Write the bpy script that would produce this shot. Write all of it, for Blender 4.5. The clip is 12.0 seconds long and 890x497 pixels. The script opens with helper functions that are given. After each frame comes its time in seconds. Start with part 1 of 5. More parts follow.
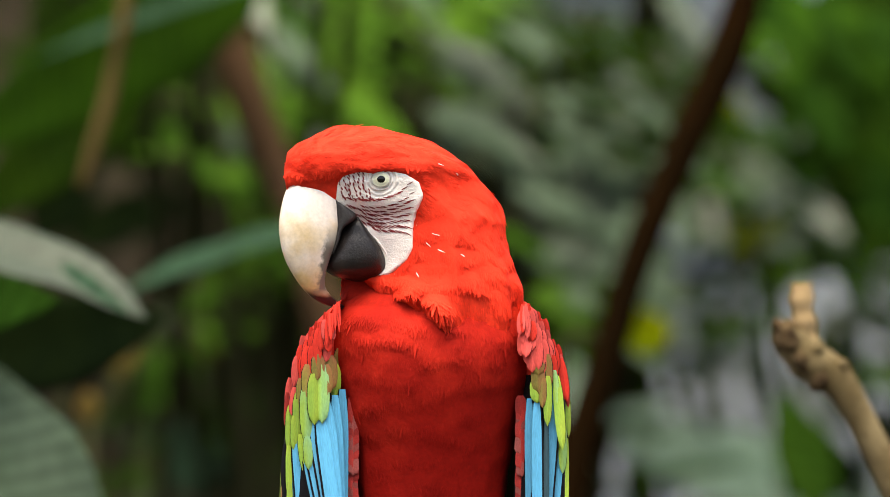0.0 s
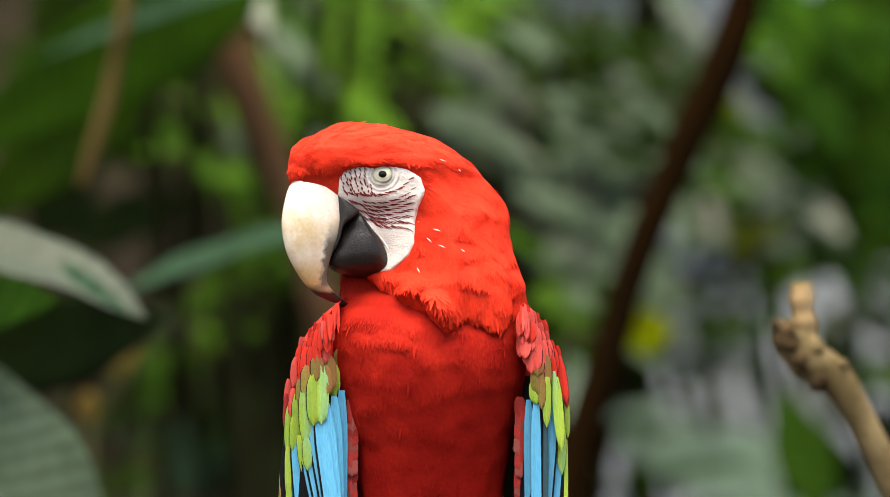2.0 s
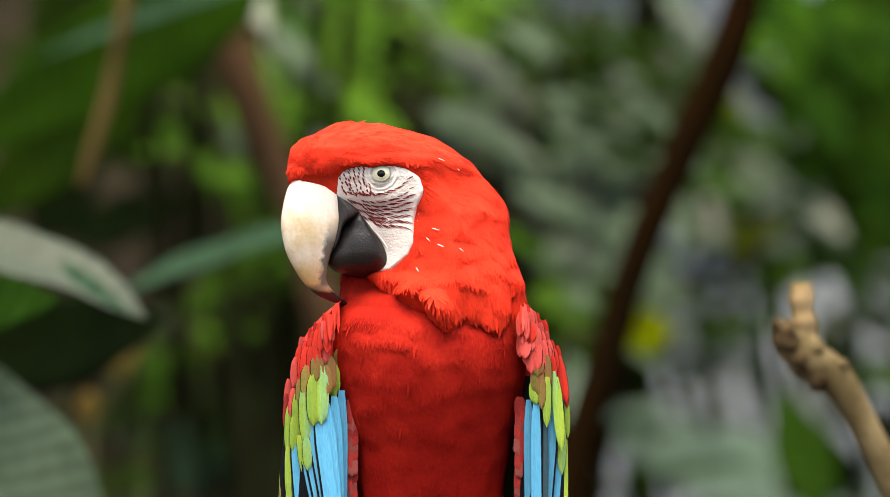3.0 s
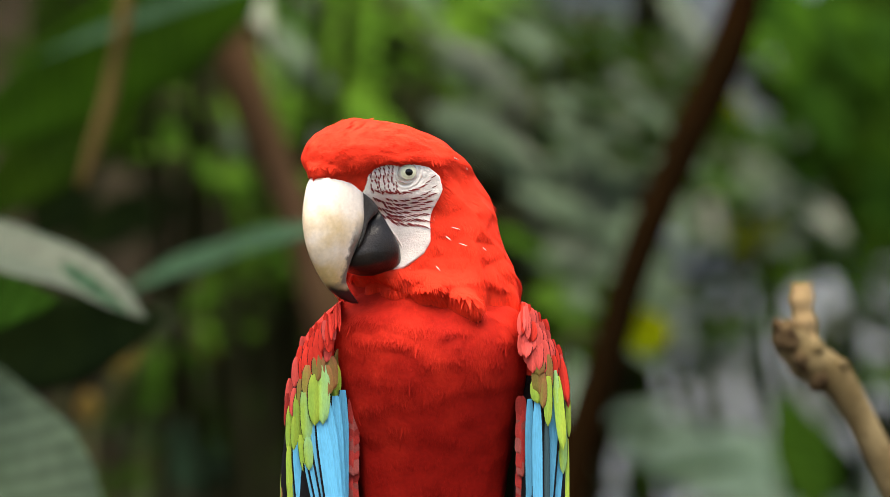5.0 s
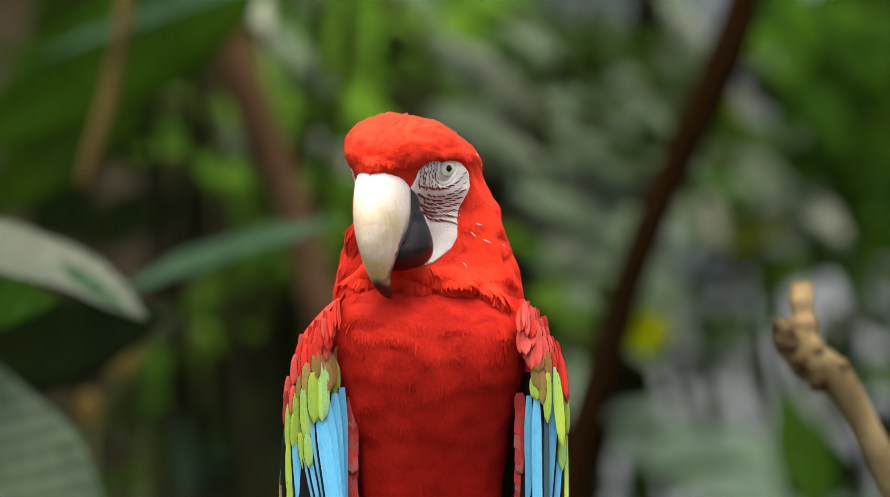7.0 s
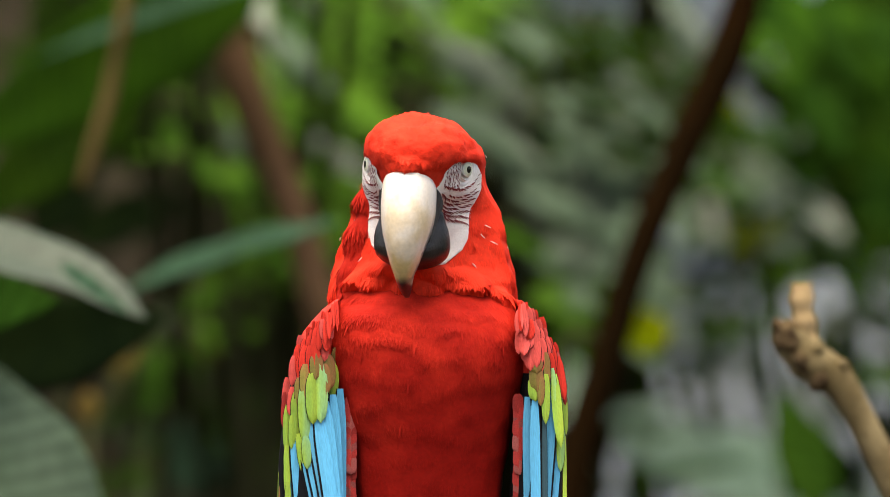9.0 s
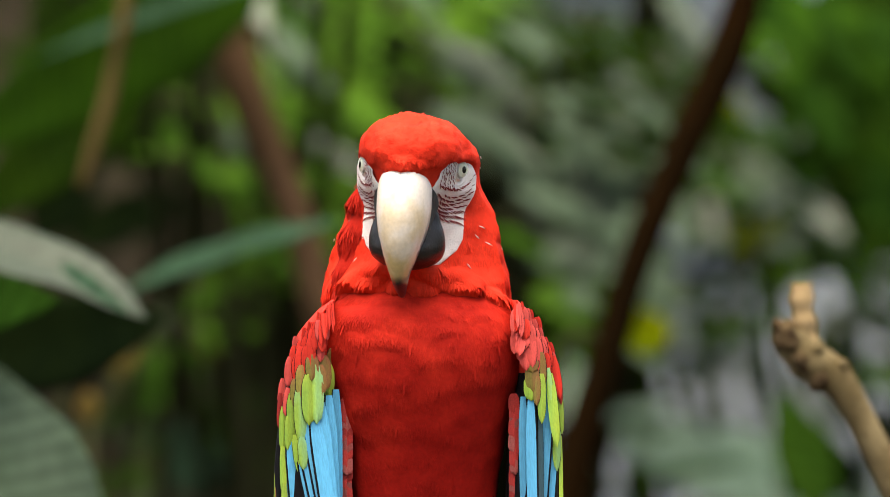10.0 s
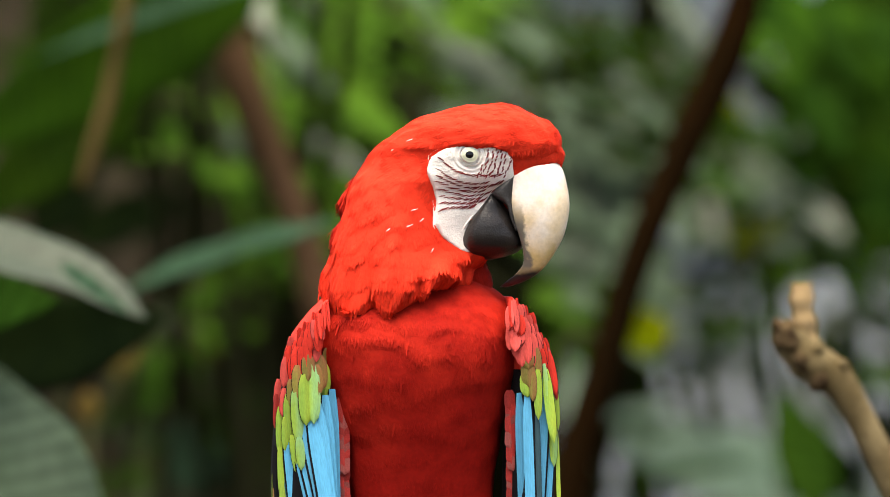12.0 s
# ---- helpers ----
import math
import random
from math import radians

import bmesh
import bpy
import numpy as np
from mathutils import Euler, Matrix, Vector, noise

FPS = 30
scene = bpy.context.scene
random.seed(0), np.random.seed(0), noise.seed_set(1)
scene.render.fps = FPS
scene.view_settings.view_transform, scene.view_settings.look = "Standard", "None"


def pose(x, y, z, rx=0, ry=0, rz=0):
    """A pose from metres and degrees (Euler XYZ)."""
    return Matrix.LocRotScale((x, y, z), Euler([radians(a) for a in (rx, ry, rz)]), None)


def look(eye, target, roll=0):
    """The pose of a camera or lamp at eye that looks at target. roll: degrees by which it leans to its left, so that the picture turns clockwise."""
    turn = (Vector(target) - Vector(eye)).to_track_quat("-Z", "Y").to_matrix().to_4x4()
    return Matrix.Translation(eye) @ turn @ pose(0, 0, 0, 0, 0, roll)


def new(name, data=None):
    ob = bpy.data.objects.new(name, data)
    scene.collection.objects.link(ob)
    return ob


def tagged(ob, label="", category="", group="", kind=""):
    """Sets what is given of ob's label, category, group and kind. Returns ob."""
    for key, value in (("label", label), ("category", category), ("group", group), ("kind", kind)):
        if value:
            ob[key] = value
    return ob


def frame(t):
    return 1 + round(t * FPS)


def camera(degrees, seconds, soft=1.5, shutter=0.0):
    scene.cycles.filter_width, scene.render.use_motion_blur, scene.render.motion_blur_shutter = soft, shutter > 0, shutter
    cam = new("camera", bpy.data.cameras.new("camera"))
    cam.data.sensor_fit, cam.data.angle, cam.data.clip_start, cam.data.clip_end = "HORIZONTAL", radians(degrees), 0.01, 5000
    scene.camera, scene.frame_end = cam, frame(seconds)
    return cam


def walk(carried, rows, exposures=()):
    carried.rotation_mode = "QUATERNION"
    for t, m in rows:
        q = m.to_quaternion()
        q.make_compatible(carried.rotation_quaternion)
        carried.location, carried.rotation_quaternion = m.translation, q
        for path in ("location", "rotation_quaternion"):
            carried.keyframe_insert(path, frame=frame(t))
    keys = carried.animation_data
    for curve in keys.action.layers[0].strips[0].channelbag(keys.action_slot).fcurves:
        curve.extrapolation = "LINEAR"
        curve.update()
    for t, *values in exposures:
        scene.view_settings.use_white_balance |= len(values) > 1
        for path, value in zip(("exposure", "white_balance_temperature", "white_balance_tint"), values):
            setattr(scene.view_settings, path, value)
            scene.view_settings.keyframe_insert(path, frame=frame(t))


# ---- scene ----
cam = camera(7.153, 12.0, soft=0.7, shutter=0.5)
S = 0.5 / 1568            # metres per unit of the bird's own grid
EYE_Z = 1.5
FOCUS = 4.0
walk(cam, [(0.0, look((0, -FOCUS, EYE_Z), (0, 0, EYE_Z))), (12.0, look((0, -FOCUS, EYE_Z), (0, 0, EYE_Z)))],
     exposures=[(0.0, 1.37, 7350, 10), (12.0, 1.37, 7350, 10)])
cam.data.dof.use_dof = True
cam.data.dof.focus_distance = 3.975
cam.data.dof.aperture_fstop = 6.5

# ---- light ----
world = bpy.data.worlds.new("sky")
scene.world = world
world.use_nodes = True
wn = world.node_tree
sky = wn.nodes.new("ShaderNodeTexSky")
sky.sky_type = 'NISHITA'
sky.sun_disc = False
sky.sun_elevation, sky.sun_rotation = radians(76.4), radians(201)
sky.air_density, sky.dust_density, sky.ozone_density = 1.0, 4.0, 0.6
wn.nodes["Background"].inputs["Strength"].default_value = 0.14
wn.links.new(sky.outputs[0], wn.nodes["Background"].inputs["Color"])
sun = new("sun", bpy.data.lights.new("sun", 'SUN'))
sun.data.energy, sun.data.angle, sun.data.color = 3.0, radians(70), (1.0, 0.95, 0.86)
sun.matrix_basis = look((-0.28, -0.72, 3.2), (0, 0, 0))


# ---- small tools ----
def at(px, py, far):
    """World place seen at grid position px, py at the given distance from the lens."""
    k = S * far / FOCUS
    return Vector(((px - 784) * k, far - FOCUS, EYE_Z - (py - 438) * k))


def mesh_of(name, verts, faces, mats, smooth=True, slots=None):
    me = bpy.data.meshes.new(name)
    me.from_pydata([tuple(v) for v in verts], [], [tuple(f) for f in faces])
    for m in (mats if isinstance(mats, (list, tuple)) else [mats]):
        me.materials.append(m)
    me.polygons.foreach_set("use_smooth", [smooth] * len(me.polygons))
    if slots is not None:
        me.polygons.foreach_set("material_index", list(slots))
    me.update()
    return me


def part(name, me, parent, label="", m=None, kind=""):
    ob = new(name, me)
    ob.parent = parent
    if m is not None:
        ob.matrix_basis = m
    return tagged(ob, label=label, kind=kind)


def table(rows, z):
    """Smooth reading of a table of rows (z, a, b, ...), z falling or rising."""
    rows = sorted(rows)
    zs = [r[0] for r in rows]
    z = min(max(z, zs[0]), zs[-1])
    i = max(0, min(len(zs) - 2, int(np.searchsorted(zs, z)) - 1))
    t = (z - zs[i]) / (zs[i + 1] - zs[i])
    out = []
    for c in range(1, len(rows[0])):
        p1, p2 = rows[i][c], rows[i + 1][c]
        h = zs[i + 1] - zs[i]
        m1 = (p2 - rows[i - 1][c]) / (zs[i + 1] - zs[i - 1]) if i > 0 else (p2 - p1) / h
        m2 = (rows[i + 2][c] - p1) / (zs[i + 2] - zs[i]) if i + 2 < len(zs) else (p2 - p1) / h
        t2, t3 = t * t, t * t * t
        out.append((2 * t3 - 3 * t2 + 1) * p1 + (t3 - 2 * t2 + t) * h * m1 + (3 * t2 - 2 * t3) * p2 + (t3 - t2) * h * m2)
    return out


def tube(path, radii, sides=12, squash=1.0, rough=0.0, seed=0):
    """A closed tapering tube along a path of points."""
    rnd = random.Random(seed)
    verts, faces = [], []
    n = len(path)
    side = None
    for i, p in enumerate(path):
        d = (path[min(i + 1, n - 1)] - path[max(i - 1, 0)]).normalized()
        if side is None:
            side = d.orthogonal().normalized()
        side = (side - d * side.dot(d)).normalized()
        up = d.cross(side)
        for k in range(sides):
            a = 2 * math.pi * k / sides
            r = radii[i] * (1 + rough * (rnd.random() - 0.5))
            verts.append(p + side * (math.cos(a) * r) + up * (math.sin(a) * r * squash))
    for i in range(n - 1):
        for k in range(sides):
            a, b = i * sides + k, i * sides + (k + 1) % sides
            faces.append((a, b, b + sides, a + sides))
    faces.append(tuple(range(sides))[::-1])
    faces.append(tuple(range((n - 1) * sides, n * sides)))
    return verts, faces


def spline(points, n):
    """n+1 points along a smooth curve through the given points."""
    rows = [(float(i), *p) for i, p in enumerate(points)]
    return [Vector(table(rows, (len(points) - 1) * k / n)) for k in range(n + 1)]


# ---- materials ----
def material(name, colour, rough=0.6, vary=0.25, scale=60.0, fine=600.0, bump=0.15, second=None, spec=0.4,
             island=0.0, stretch=(1, 1, 1), sheen=0.0, through_light=0.0, bands=None, objectwise=0.0, coat=0.0, grade=None, veins=0.0):
    m = bpy.data.materials.new(name)
    m.use_nodes = True
    nt = m.node_tree
    N, L = nt.nodes, nt.links
    bsdf = N["Principled BSDF"]
    co = N.new("ShaderNodeTexCoord")
    mp = N.new("ShaderNodeMapping")
    mp.inputs["Scale"].default_value = stretch
    L.new(co.outputs["Object"], mp.inputs["Vector"])
    n1 = N.new("ShaderNodeTexNoise")
    n1.inputs["Scale"].default_value, n1.inputs["Detail"].default_value = scale, 4
    n2 = N.new("ShaderNodeTexNoise")
    n2.inputs["Scale"].default_value, n2.inputs["Detail"].default_value = fine, 3
    L.new(mp.outputs[0], n1.inputs["Vector"])
    L.new(mp.outputs[0], n2.inputs["Vector"])
    mix = N.new("ShaderNodeMix")
    mix.data_type = 'RGBA'
    second = second or tuple(c * (1 - vary) for c in colour)
    mix.inputs[6].default_value = (*colour, 1)
    mix.inputs[7].default_value = (*second, 1)
    ramp = N.new("ShaderNodeMapRange")
    ramp.inputs[1].default_value, ramp.inputs[2].default_value = 0.35, 0.65
    L.new(n1.outputs["Fac"], ramp.inputs[0])
    L.new(ramp.outputs[0], mix.inputs[0])
    out = mix.outputs[2]
    if veins:
        vm = N.new("ShaderNodeMapping")
        vm.inputs["Rotation"].default_value = (0, 0, radians(32))
        L.new(co.outputs["Object"], vm.inputs["Vector"])
        wv = N.new("ShaderNodeTexWave")
        wv.inputs["Scale"].default_value, wv.inputs["Distortion"].default_value, wv.inputs["Detail"].default_value = veins, 1.5, 2
        L.new(vm.outputs[0], wv.inputs["Vector"])
        vx = N.new("ShaderNodeMix")
        vx.data_type, vx.blend_type = 'RGBA', 'MULTIPLY'
        vx.inputs[0].default_value = 0.3
        L.new(out, vx.inputs[6])
        L.new(wv.outputs["Color"], vx.inputs[7])
        out = vx.outputs[2]
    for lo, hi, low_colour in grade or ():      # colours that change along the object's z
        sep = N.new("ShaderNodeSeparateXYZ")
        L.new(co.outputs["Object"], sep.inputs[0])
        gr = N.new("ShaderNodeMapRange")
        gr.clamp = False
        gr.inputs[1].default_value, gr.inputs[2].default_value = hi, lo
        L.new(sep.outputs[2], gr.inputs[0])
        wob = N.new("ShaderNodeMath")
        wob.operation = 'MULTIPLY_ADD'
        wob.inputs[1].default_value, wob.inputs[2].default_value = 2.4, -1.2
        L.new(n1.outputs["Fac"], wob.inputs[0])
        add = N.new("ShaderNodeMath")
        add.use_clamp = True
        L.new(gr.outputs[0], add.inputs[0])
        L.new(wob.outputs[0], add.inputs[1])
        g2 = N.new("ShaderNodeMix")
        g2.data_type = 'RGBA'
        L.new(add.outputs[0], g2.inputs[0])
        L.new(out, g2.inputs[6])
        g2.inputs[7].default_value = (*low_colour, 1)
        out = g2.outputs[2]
    hsv = N.new("ShaderNodeHueSaturation")
    val = N.new("ShaderNodeMapRange")
    val.inputs[1].default_value, val.inputs[2].default_value = 0.3, 0.7
    val.inputs[3].default_value, val.inputs[4].default_value = 1 - vary * 0.6, 1 + vary * 0.4
    L.new(n2.outputs["Fac"], val.inputs[0])
    value = val.outputs[0]
    if island or objectwise:
        src = N.new("ShaderNodeNewGeometry").outputs["Random Per Island"] if island else N.new("ShaderNodeObjectInfo").outputs["Random"]
        amt = island or objectwise
        isl = N.new("ShaderNodeMapRange")
        isl.inputs[3].default_value, isl.inputs[4].default_value = 1 - amt, 1 + amt
        L.new(src, isl.inputs[0])
        mul = N.new("ShaderNodeMath")
        mul.operation = 'MULTIPLY'
        L.new(value, mul.inputs[0])
        L.new(isl.outputs[0], mul.inputs[1])
        value = mul.outputs[0]
    L.new(value, hsv.inputs["Value"])
    L.new(out, hsv.inputs["Color"])
    out = hsv.outputs[0]
    L.new(out, bsdf.inputs["Base Color"])
    bsdf.inputs["Roughness"].default_value = rough
    bsdf.inputs["Specular IOR Level"].default_value = spec
    bsdf.inputs["Coat Weight"].default_value = coat
    bsdf.inputs["Coat Roughness"].default_value = 0.25
    if sheen:
        bsdf.inputs["Sheen Weight"].default_value = sheen
        bsdf.inputs["Sheen Roughness"].default_value = 0.4
        bsdf.inputs["Sheen Tint"].default_value = (*[min(1, c * 1.3 + 0.05) for c in colour], 1)
    if bump:
        bp = N.new("ShaderNodeBump")
        bp.inputs["Strength"].default_value = bump
        bp.inputs["Distance"].default_value = 0.001
        L.new(n2.outputs["Fac"], bp.inputs["Height"])
        L.new(bp.outputs[0], bsdf.inputs["Normal"])
    if through_light:
        tr = N.new("ShaderNodeBsdfTranslucent")
        L.new(out, tr.inputs["Color"])
        ms = N.new("ShaderNodeMixShader")
        ms.inputs[0].default_value = through_light
        L.new(bsdf.outputs[0], ms.inputs[1])
        L.new(tr.outputs[0], ms.inputs[2])
        L.new(ms.outputs[0], N["Material Output"].inputs["Surface"])
    return m


RED = material("red_plumage", (0.82, 0.043, 0.017), rough=0.8, vary=0.14, scale=60, second=(0.73, 0.032, 0.012), fine=420, bump=0.2, island=0.11, spec=0.15, sheen=0.0, through_light=0.12)
# deep red that also carries painted shade below the head, darker downward
CHEST = material("deep_red_shaded_plumage", (0.47, 0.019, 0.009), rough=0.8, vary=0.2, second=(0.38, 0.012, 0.006), grade=((0.105, 0.185, (0.28, 0.007, 0.004)),), scale=40, fine=420, bump=0.2, island=0.08, spec=0.1, sheen=0.0, through_light=0.1)
COVERT_RED = material("red_covert", (0.72, 0.04, 0.025), rough=0.65, vary=0.25, scale=120, fine=1500, bump=0.25, objectwise=0.12, spec=0.15, sheen=0.0, stretch=(1, 1, 0.3))
# red covert paled in its colour to stand for sky sheen
COVERT_SHEEN = material("sheen_red_covert", (0.76, 0.095, 0.08), rough=0.6, vary=0.25, scale=120, fine=1500, bump=0.25, objectwise=0.12, spec=0.2, sheen=0.0, stretch=(1, 1, 0.3))
OLIVE = material("olive_red_covert", (0.38, 0.07, 0.048), rough=0.55, vary=0.3, scale=90, fine=1500, bump=0.25, second=(0.2, 0.17, 0.03), objectwise=0.2, stretch=(1, 1, 0.4))
GREEN = material("green_covert", (0.38, 0.44, 0.035), rough=0.5, vary=0.25, scale=70, fine=1500, bump=0.25, second=(0.22, 0.38, 0.05), objectwise=0.15, stretch=(1, 1, 0.3))
TEAL = material("blue_green_covert", (0.2, 0.5, 0.36), rough=0.5, vary=0.25, scale=60, fine=1500, bump=0.25, second=(0.28, 0.45, 0.06), objectwise=0.15, stretch=(1, 1, 0.3))
BLUE = material("blue_flight_feather", (0.1, 0.45, 0.74), rough=0.45, vary=0.22, scale=80, fine=1800, bump=0.3, objectwise=0.2, stretch=(1, 1, 0.12))
DIM_BLUE = material("dusky_blue_feather", (0.03, 0.085, 0.11), rough=0.55, vary=0.3, scale=80, fine=1800, bump=0.3, stretch=(1, 1, 0.12))
NIGHT = material("black_feather_web", (0.008, 0.008, 0.010), rough=0.7, spec=0.1, vary=0.3, scale=80, fine=1500, bump=0.2)
MAROON = material("maroon_flank_feather", (0.4, 0.03, 0.024), rough=0.75, spec=0.15, vary=0.3, scale=90, fine=1200, bump=0.25, second=(0.3, 0.03, 0.027), objectwise=0.25)
COVERT_DUSK = material("dusky_flank_feather", (0.36, 0.07, 0.06), rough=0.75, spec=0.15, vary=0.3, scale=90, fine=1200, bump=0.25, second=(0.26, 0.07, 0.065), objectwise=0.25)
SKIN = material("white_facial_skin", (0.9, 0.85, 0.79), rough=0.6, vary=0.1, scale=150, fine=1300, bump=0.35, spec=0.3)
STRIPE = material("dark_red_face_feather", (0.2, 0.012, 0.012), rough=0.7, vary=0.3, scale=200, bump=0.0, island=0.3)
QUILL = material("white_pin_feather", (0.8, 0.72, 0.7), rough=0.5, vary=0.1, bump=0.0)
IVORY = material("ivory_horn", (0.88, 0.8, 0.72), rough=0.34, vary=0.14, scale=55, fine=500, bump=0.12, second=(0.86, 0.74, 0.6), spec=0.5, grade=((-0.062, -0.016, (0.62, 0.45, 0.2)), (-0.0655, -0.0612, (0.012, 0.012, 0.014))))


def stain(m, lean, offset, soft, low, tip, colour, scale):
    """Mottled wear along one edge of a thing: where the object's place leans past a plane, between two heights."""
    N, L = m.node_tree.nodes, m.node_tree.links
    base = N["Principled BSDF"].inputs["Base Color"]
    was = base.links[0].from_socket
    co = N.new("ShaderNodeTexCoord")
    dot = N.new("ShaderNodeVectorMath")
    dot.operation = 'DOT_PRODUCT'
    dot.inputs[1].default_value = lean
    L.new(co.outputs["Object"], dot.inputs[0])
    ns = N.new("ShaderNodeTexNoise")
    ns.inputs["Scale"].default_value, ns.inputs["Detail"].default_value = scale, 5
    L.new(co.outputs["Object"], ns.inputs["Vector"])
    wob = N.new("ShaderNodeMath")
    wob.operation = 'MULTIPLY_ADD'
    wob.inputs[1].default_value = soft * 5
    L.new(ns.outputs["Fac"], wob.inputs[0])
    L.new(dot.outputs["Value"], wob.inputs[2])
    r1 = N.new("ShaderNodeMapRange")
    r1.inputs[1].default_value, r1.inputs[2].default_value = offset + soft * 2.5, offset + soft * 4
    L.new(wob.outputs[0], r1.inputs[0])
    sep = N.new("ShaderNodeSeparateXYZ")
    L.new(co.outputs["Object"], sep.inputs[0])
    r2 = N.new("ShaderNodeMapRange")
    r2.inputs[1].default_value, r2.inputs[2].default_value = low + 0.008, low - 0.006
    L.new(sep.outputs[2], r2.inputs[0])
    r3 = N.new("ShaderNodeMapRange")
    r3.inputs[1].default_value, r3.inputs[2].default_value = tip - 0.003, tip + 0.001
    L.new(sep.outputs[2], r3.inputs[0])
    span = N.new("ShaderNodeMath")
    span.operation = 'MULTIPLY'
    L.new(r2.outputs[0], span.inputs[0])
    L.new(r3.outputs[0], span.inputs[1])
    both = N.new("ShaderNodeMath")
    both.operation = 'MULTIPLY'
    L.new(r1.outputs[0], both.inputs[0])
    L.new(span.outputs[0], both.inputs[1])
    mix = N.new("ShaderNodeMix")
    mix.data_type = 'RGBA'
    mix.inputs[7].default_value = (*colour, 1)
    L.new(both.outputs[0], mix.inputs[0])
    L.new(was, mix.inputs[6])
    L.new(mix.outputs[2], base)


stain(IVORY, (0, 1, -0.12), -78 * S, 5 * S, -100 * S, -0.062, (0.16, 0.145, 0.12), 260)
HORN = material("black_horn", (0.008, 0.008, 0.009), rough=0.34, second=(0.03, 0.024, 0.021), vary=0.4, scale=45, fine=900, bump=0.25, spec=0.35)
HORN_GREY = material("worn_grey_horn", (0.04, 0.037, 0.036), rough=0.5, vary=0.5, scale=140, fine=900, bump=0.4, spec=0.4)
IRIS = material("pale_iris", (0.66, 0.68, 0.5), rough=0.2, vary=0.12, scale=500, fine=2500, bump=0.0, spec=0.3, coat=0.15)
PUPIL = material("black_pupil", (0.004, 0.004, 0.004), rough=0.15, vary=0.0, bump=0.0, spec=0.3, coat=0.15)
LID = material("pale_eyelid", (0.62, 0.6, 0.53), rough=0.55, vary=0.15, scale=300, bump=0.3)
CLAW = material("grey_scaly_foot", (0.1, 0.09, 0.085), rough=0.6, vary=0.4, scale=200, fine=900, bump=0.5)

PERCH = material("weathered_perch_bark", (0.3, 0.2, 0.1), rough=0.8, vary=0.4, scale=40, fine=300, bump=0.6, second=(0.14, 0.085, 0.04))
TAN_BARK = material("tan_branch_bark", (0.19, 0.15, 0.08), spec=0.05, rough=0.85, vary=0.4, scale=38, fine=260, bump=0.7, second=(0.1, 0.075, 0.035))
KNOT_BARK = material("dark_knotted_bark", (0.1, 0.07, 0.035), spec=0.05, rough=0.9, vary=0.4, scale=90, fine=300, bump=0.8, second=(0.035, 0.022, 0.012))
TAN_END = material("pale_cut_wood", (0.38, 0.27, 0.14), spec=0.05, rough=0.75, vary=0.3, scale=90, fine=500, bump=0.4)
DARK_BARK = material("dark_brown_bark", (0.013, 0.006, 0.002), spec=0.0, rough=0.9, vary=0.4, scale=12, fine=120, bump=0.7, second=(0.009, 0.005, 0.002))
RUSSET_BARK = material("russet_bark", (0.085, 0.05, 0.028), spec=0.0, rough=0.85, vary=0.4, scale=8, fine=120, bump=0.6, second=(0.045, 0.028, 0.014))
TWIG = material("dry_tan_twig", (0.1, 0.07, 0.027), spec=0.0, rough=0.8, vary=0.3, scale=20, fine=200, bump=0.4)


def leafy(name, colour, second, rough=0.65, spec=0.0, **more):
    return material(name, colour, rough=rough, vary=0.3, scale=14, fine=70, bump=0.25, second=second, spec=spec, through_light=0.22, veins=22.0, **more)


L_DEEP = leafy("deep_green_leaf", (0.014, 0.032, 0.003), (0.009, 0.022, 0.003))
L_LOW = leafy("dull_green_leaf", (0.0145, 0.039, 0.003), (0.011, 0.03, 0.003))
L_GREY = leafy("grey_green_leaf", (0.075, 0.098, 0.072), (0.054, 0.075, 0.052), rough=0.5, spec=0.2)
# near-black leaf colour that stands for deep shade between the plants
L_SHADE = leafy("shade_black_leaf", (0.006, 0.011, 0.003), (0.004, 0.008, 0.003))
L_MID = leafy("green_leaf", (0.026, 0.069, 0.006), (0.018, 0.051, 0.005))
L_BRIGHT = leafy("bright_green_leaf", (0.076, 0.162, 0.017), (0.054, 0.13, 0.014))
L_FOREST = leafy("forest_green_leaf", (0.0145, 0.04, 0.005), (0.0105, 0.031, 0.004))
L_YELLOW = leafy("yellow_green_leaf", (0.15, 0.18, 0.004), (0.11, 0.15, 0.004))
# glossy leaf, its colour lightened to stand for sky highlights
L_SILVER = leafy("glossy_highlight_leaf", (0.1, 0.135, 0.085), (0.055, 0.085, 0.05), rough=0.5, spec=0.35)
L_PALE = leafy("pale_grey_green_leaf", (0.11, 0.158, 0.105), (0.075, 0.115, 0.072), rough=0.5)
L_BLUE = leafy("pale_blue_green_leaf", (0.26, 0.38, 0.27), (0.18, 0.29, 0.195), rough=0.45, spec=0.2)
L_SAGE = leafy("sage_leaf", (0.07, 0.09, 0.05), (0.04, 0.06, 0.03), rough=0.5)
L_GREEN = leafy("plain_green_leaf", (0.038, 0.093, 0.01), (0.027, 0.07, 0.008))
STALK = material("olive_brown_stalk", (0.028, 0.03, 0.012), spec=0.05, rough=0.8, vary=0.3, scale=20, fine=200, bump=0.3)
# whitish colour in place of bright shine on a leaf
L_WHITE = leafy("painted_shine_leaf", (0.4, 0.44, 0.37), (0.28, 0.32, 0.25), rough=0.5)
L_TEAL = leafy("blue_green_leaf", (0.036, 0.078, 0.046), (0.028, 0.06, 0.034), rough=0.4)
L_DRY = leafy("dry_ochre_leaf", (0.16, 0.11, 0.03), (0.11, 0.08, 0.02))
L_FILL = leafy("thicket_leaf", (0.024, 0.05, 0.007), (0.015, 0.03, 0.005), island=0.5)
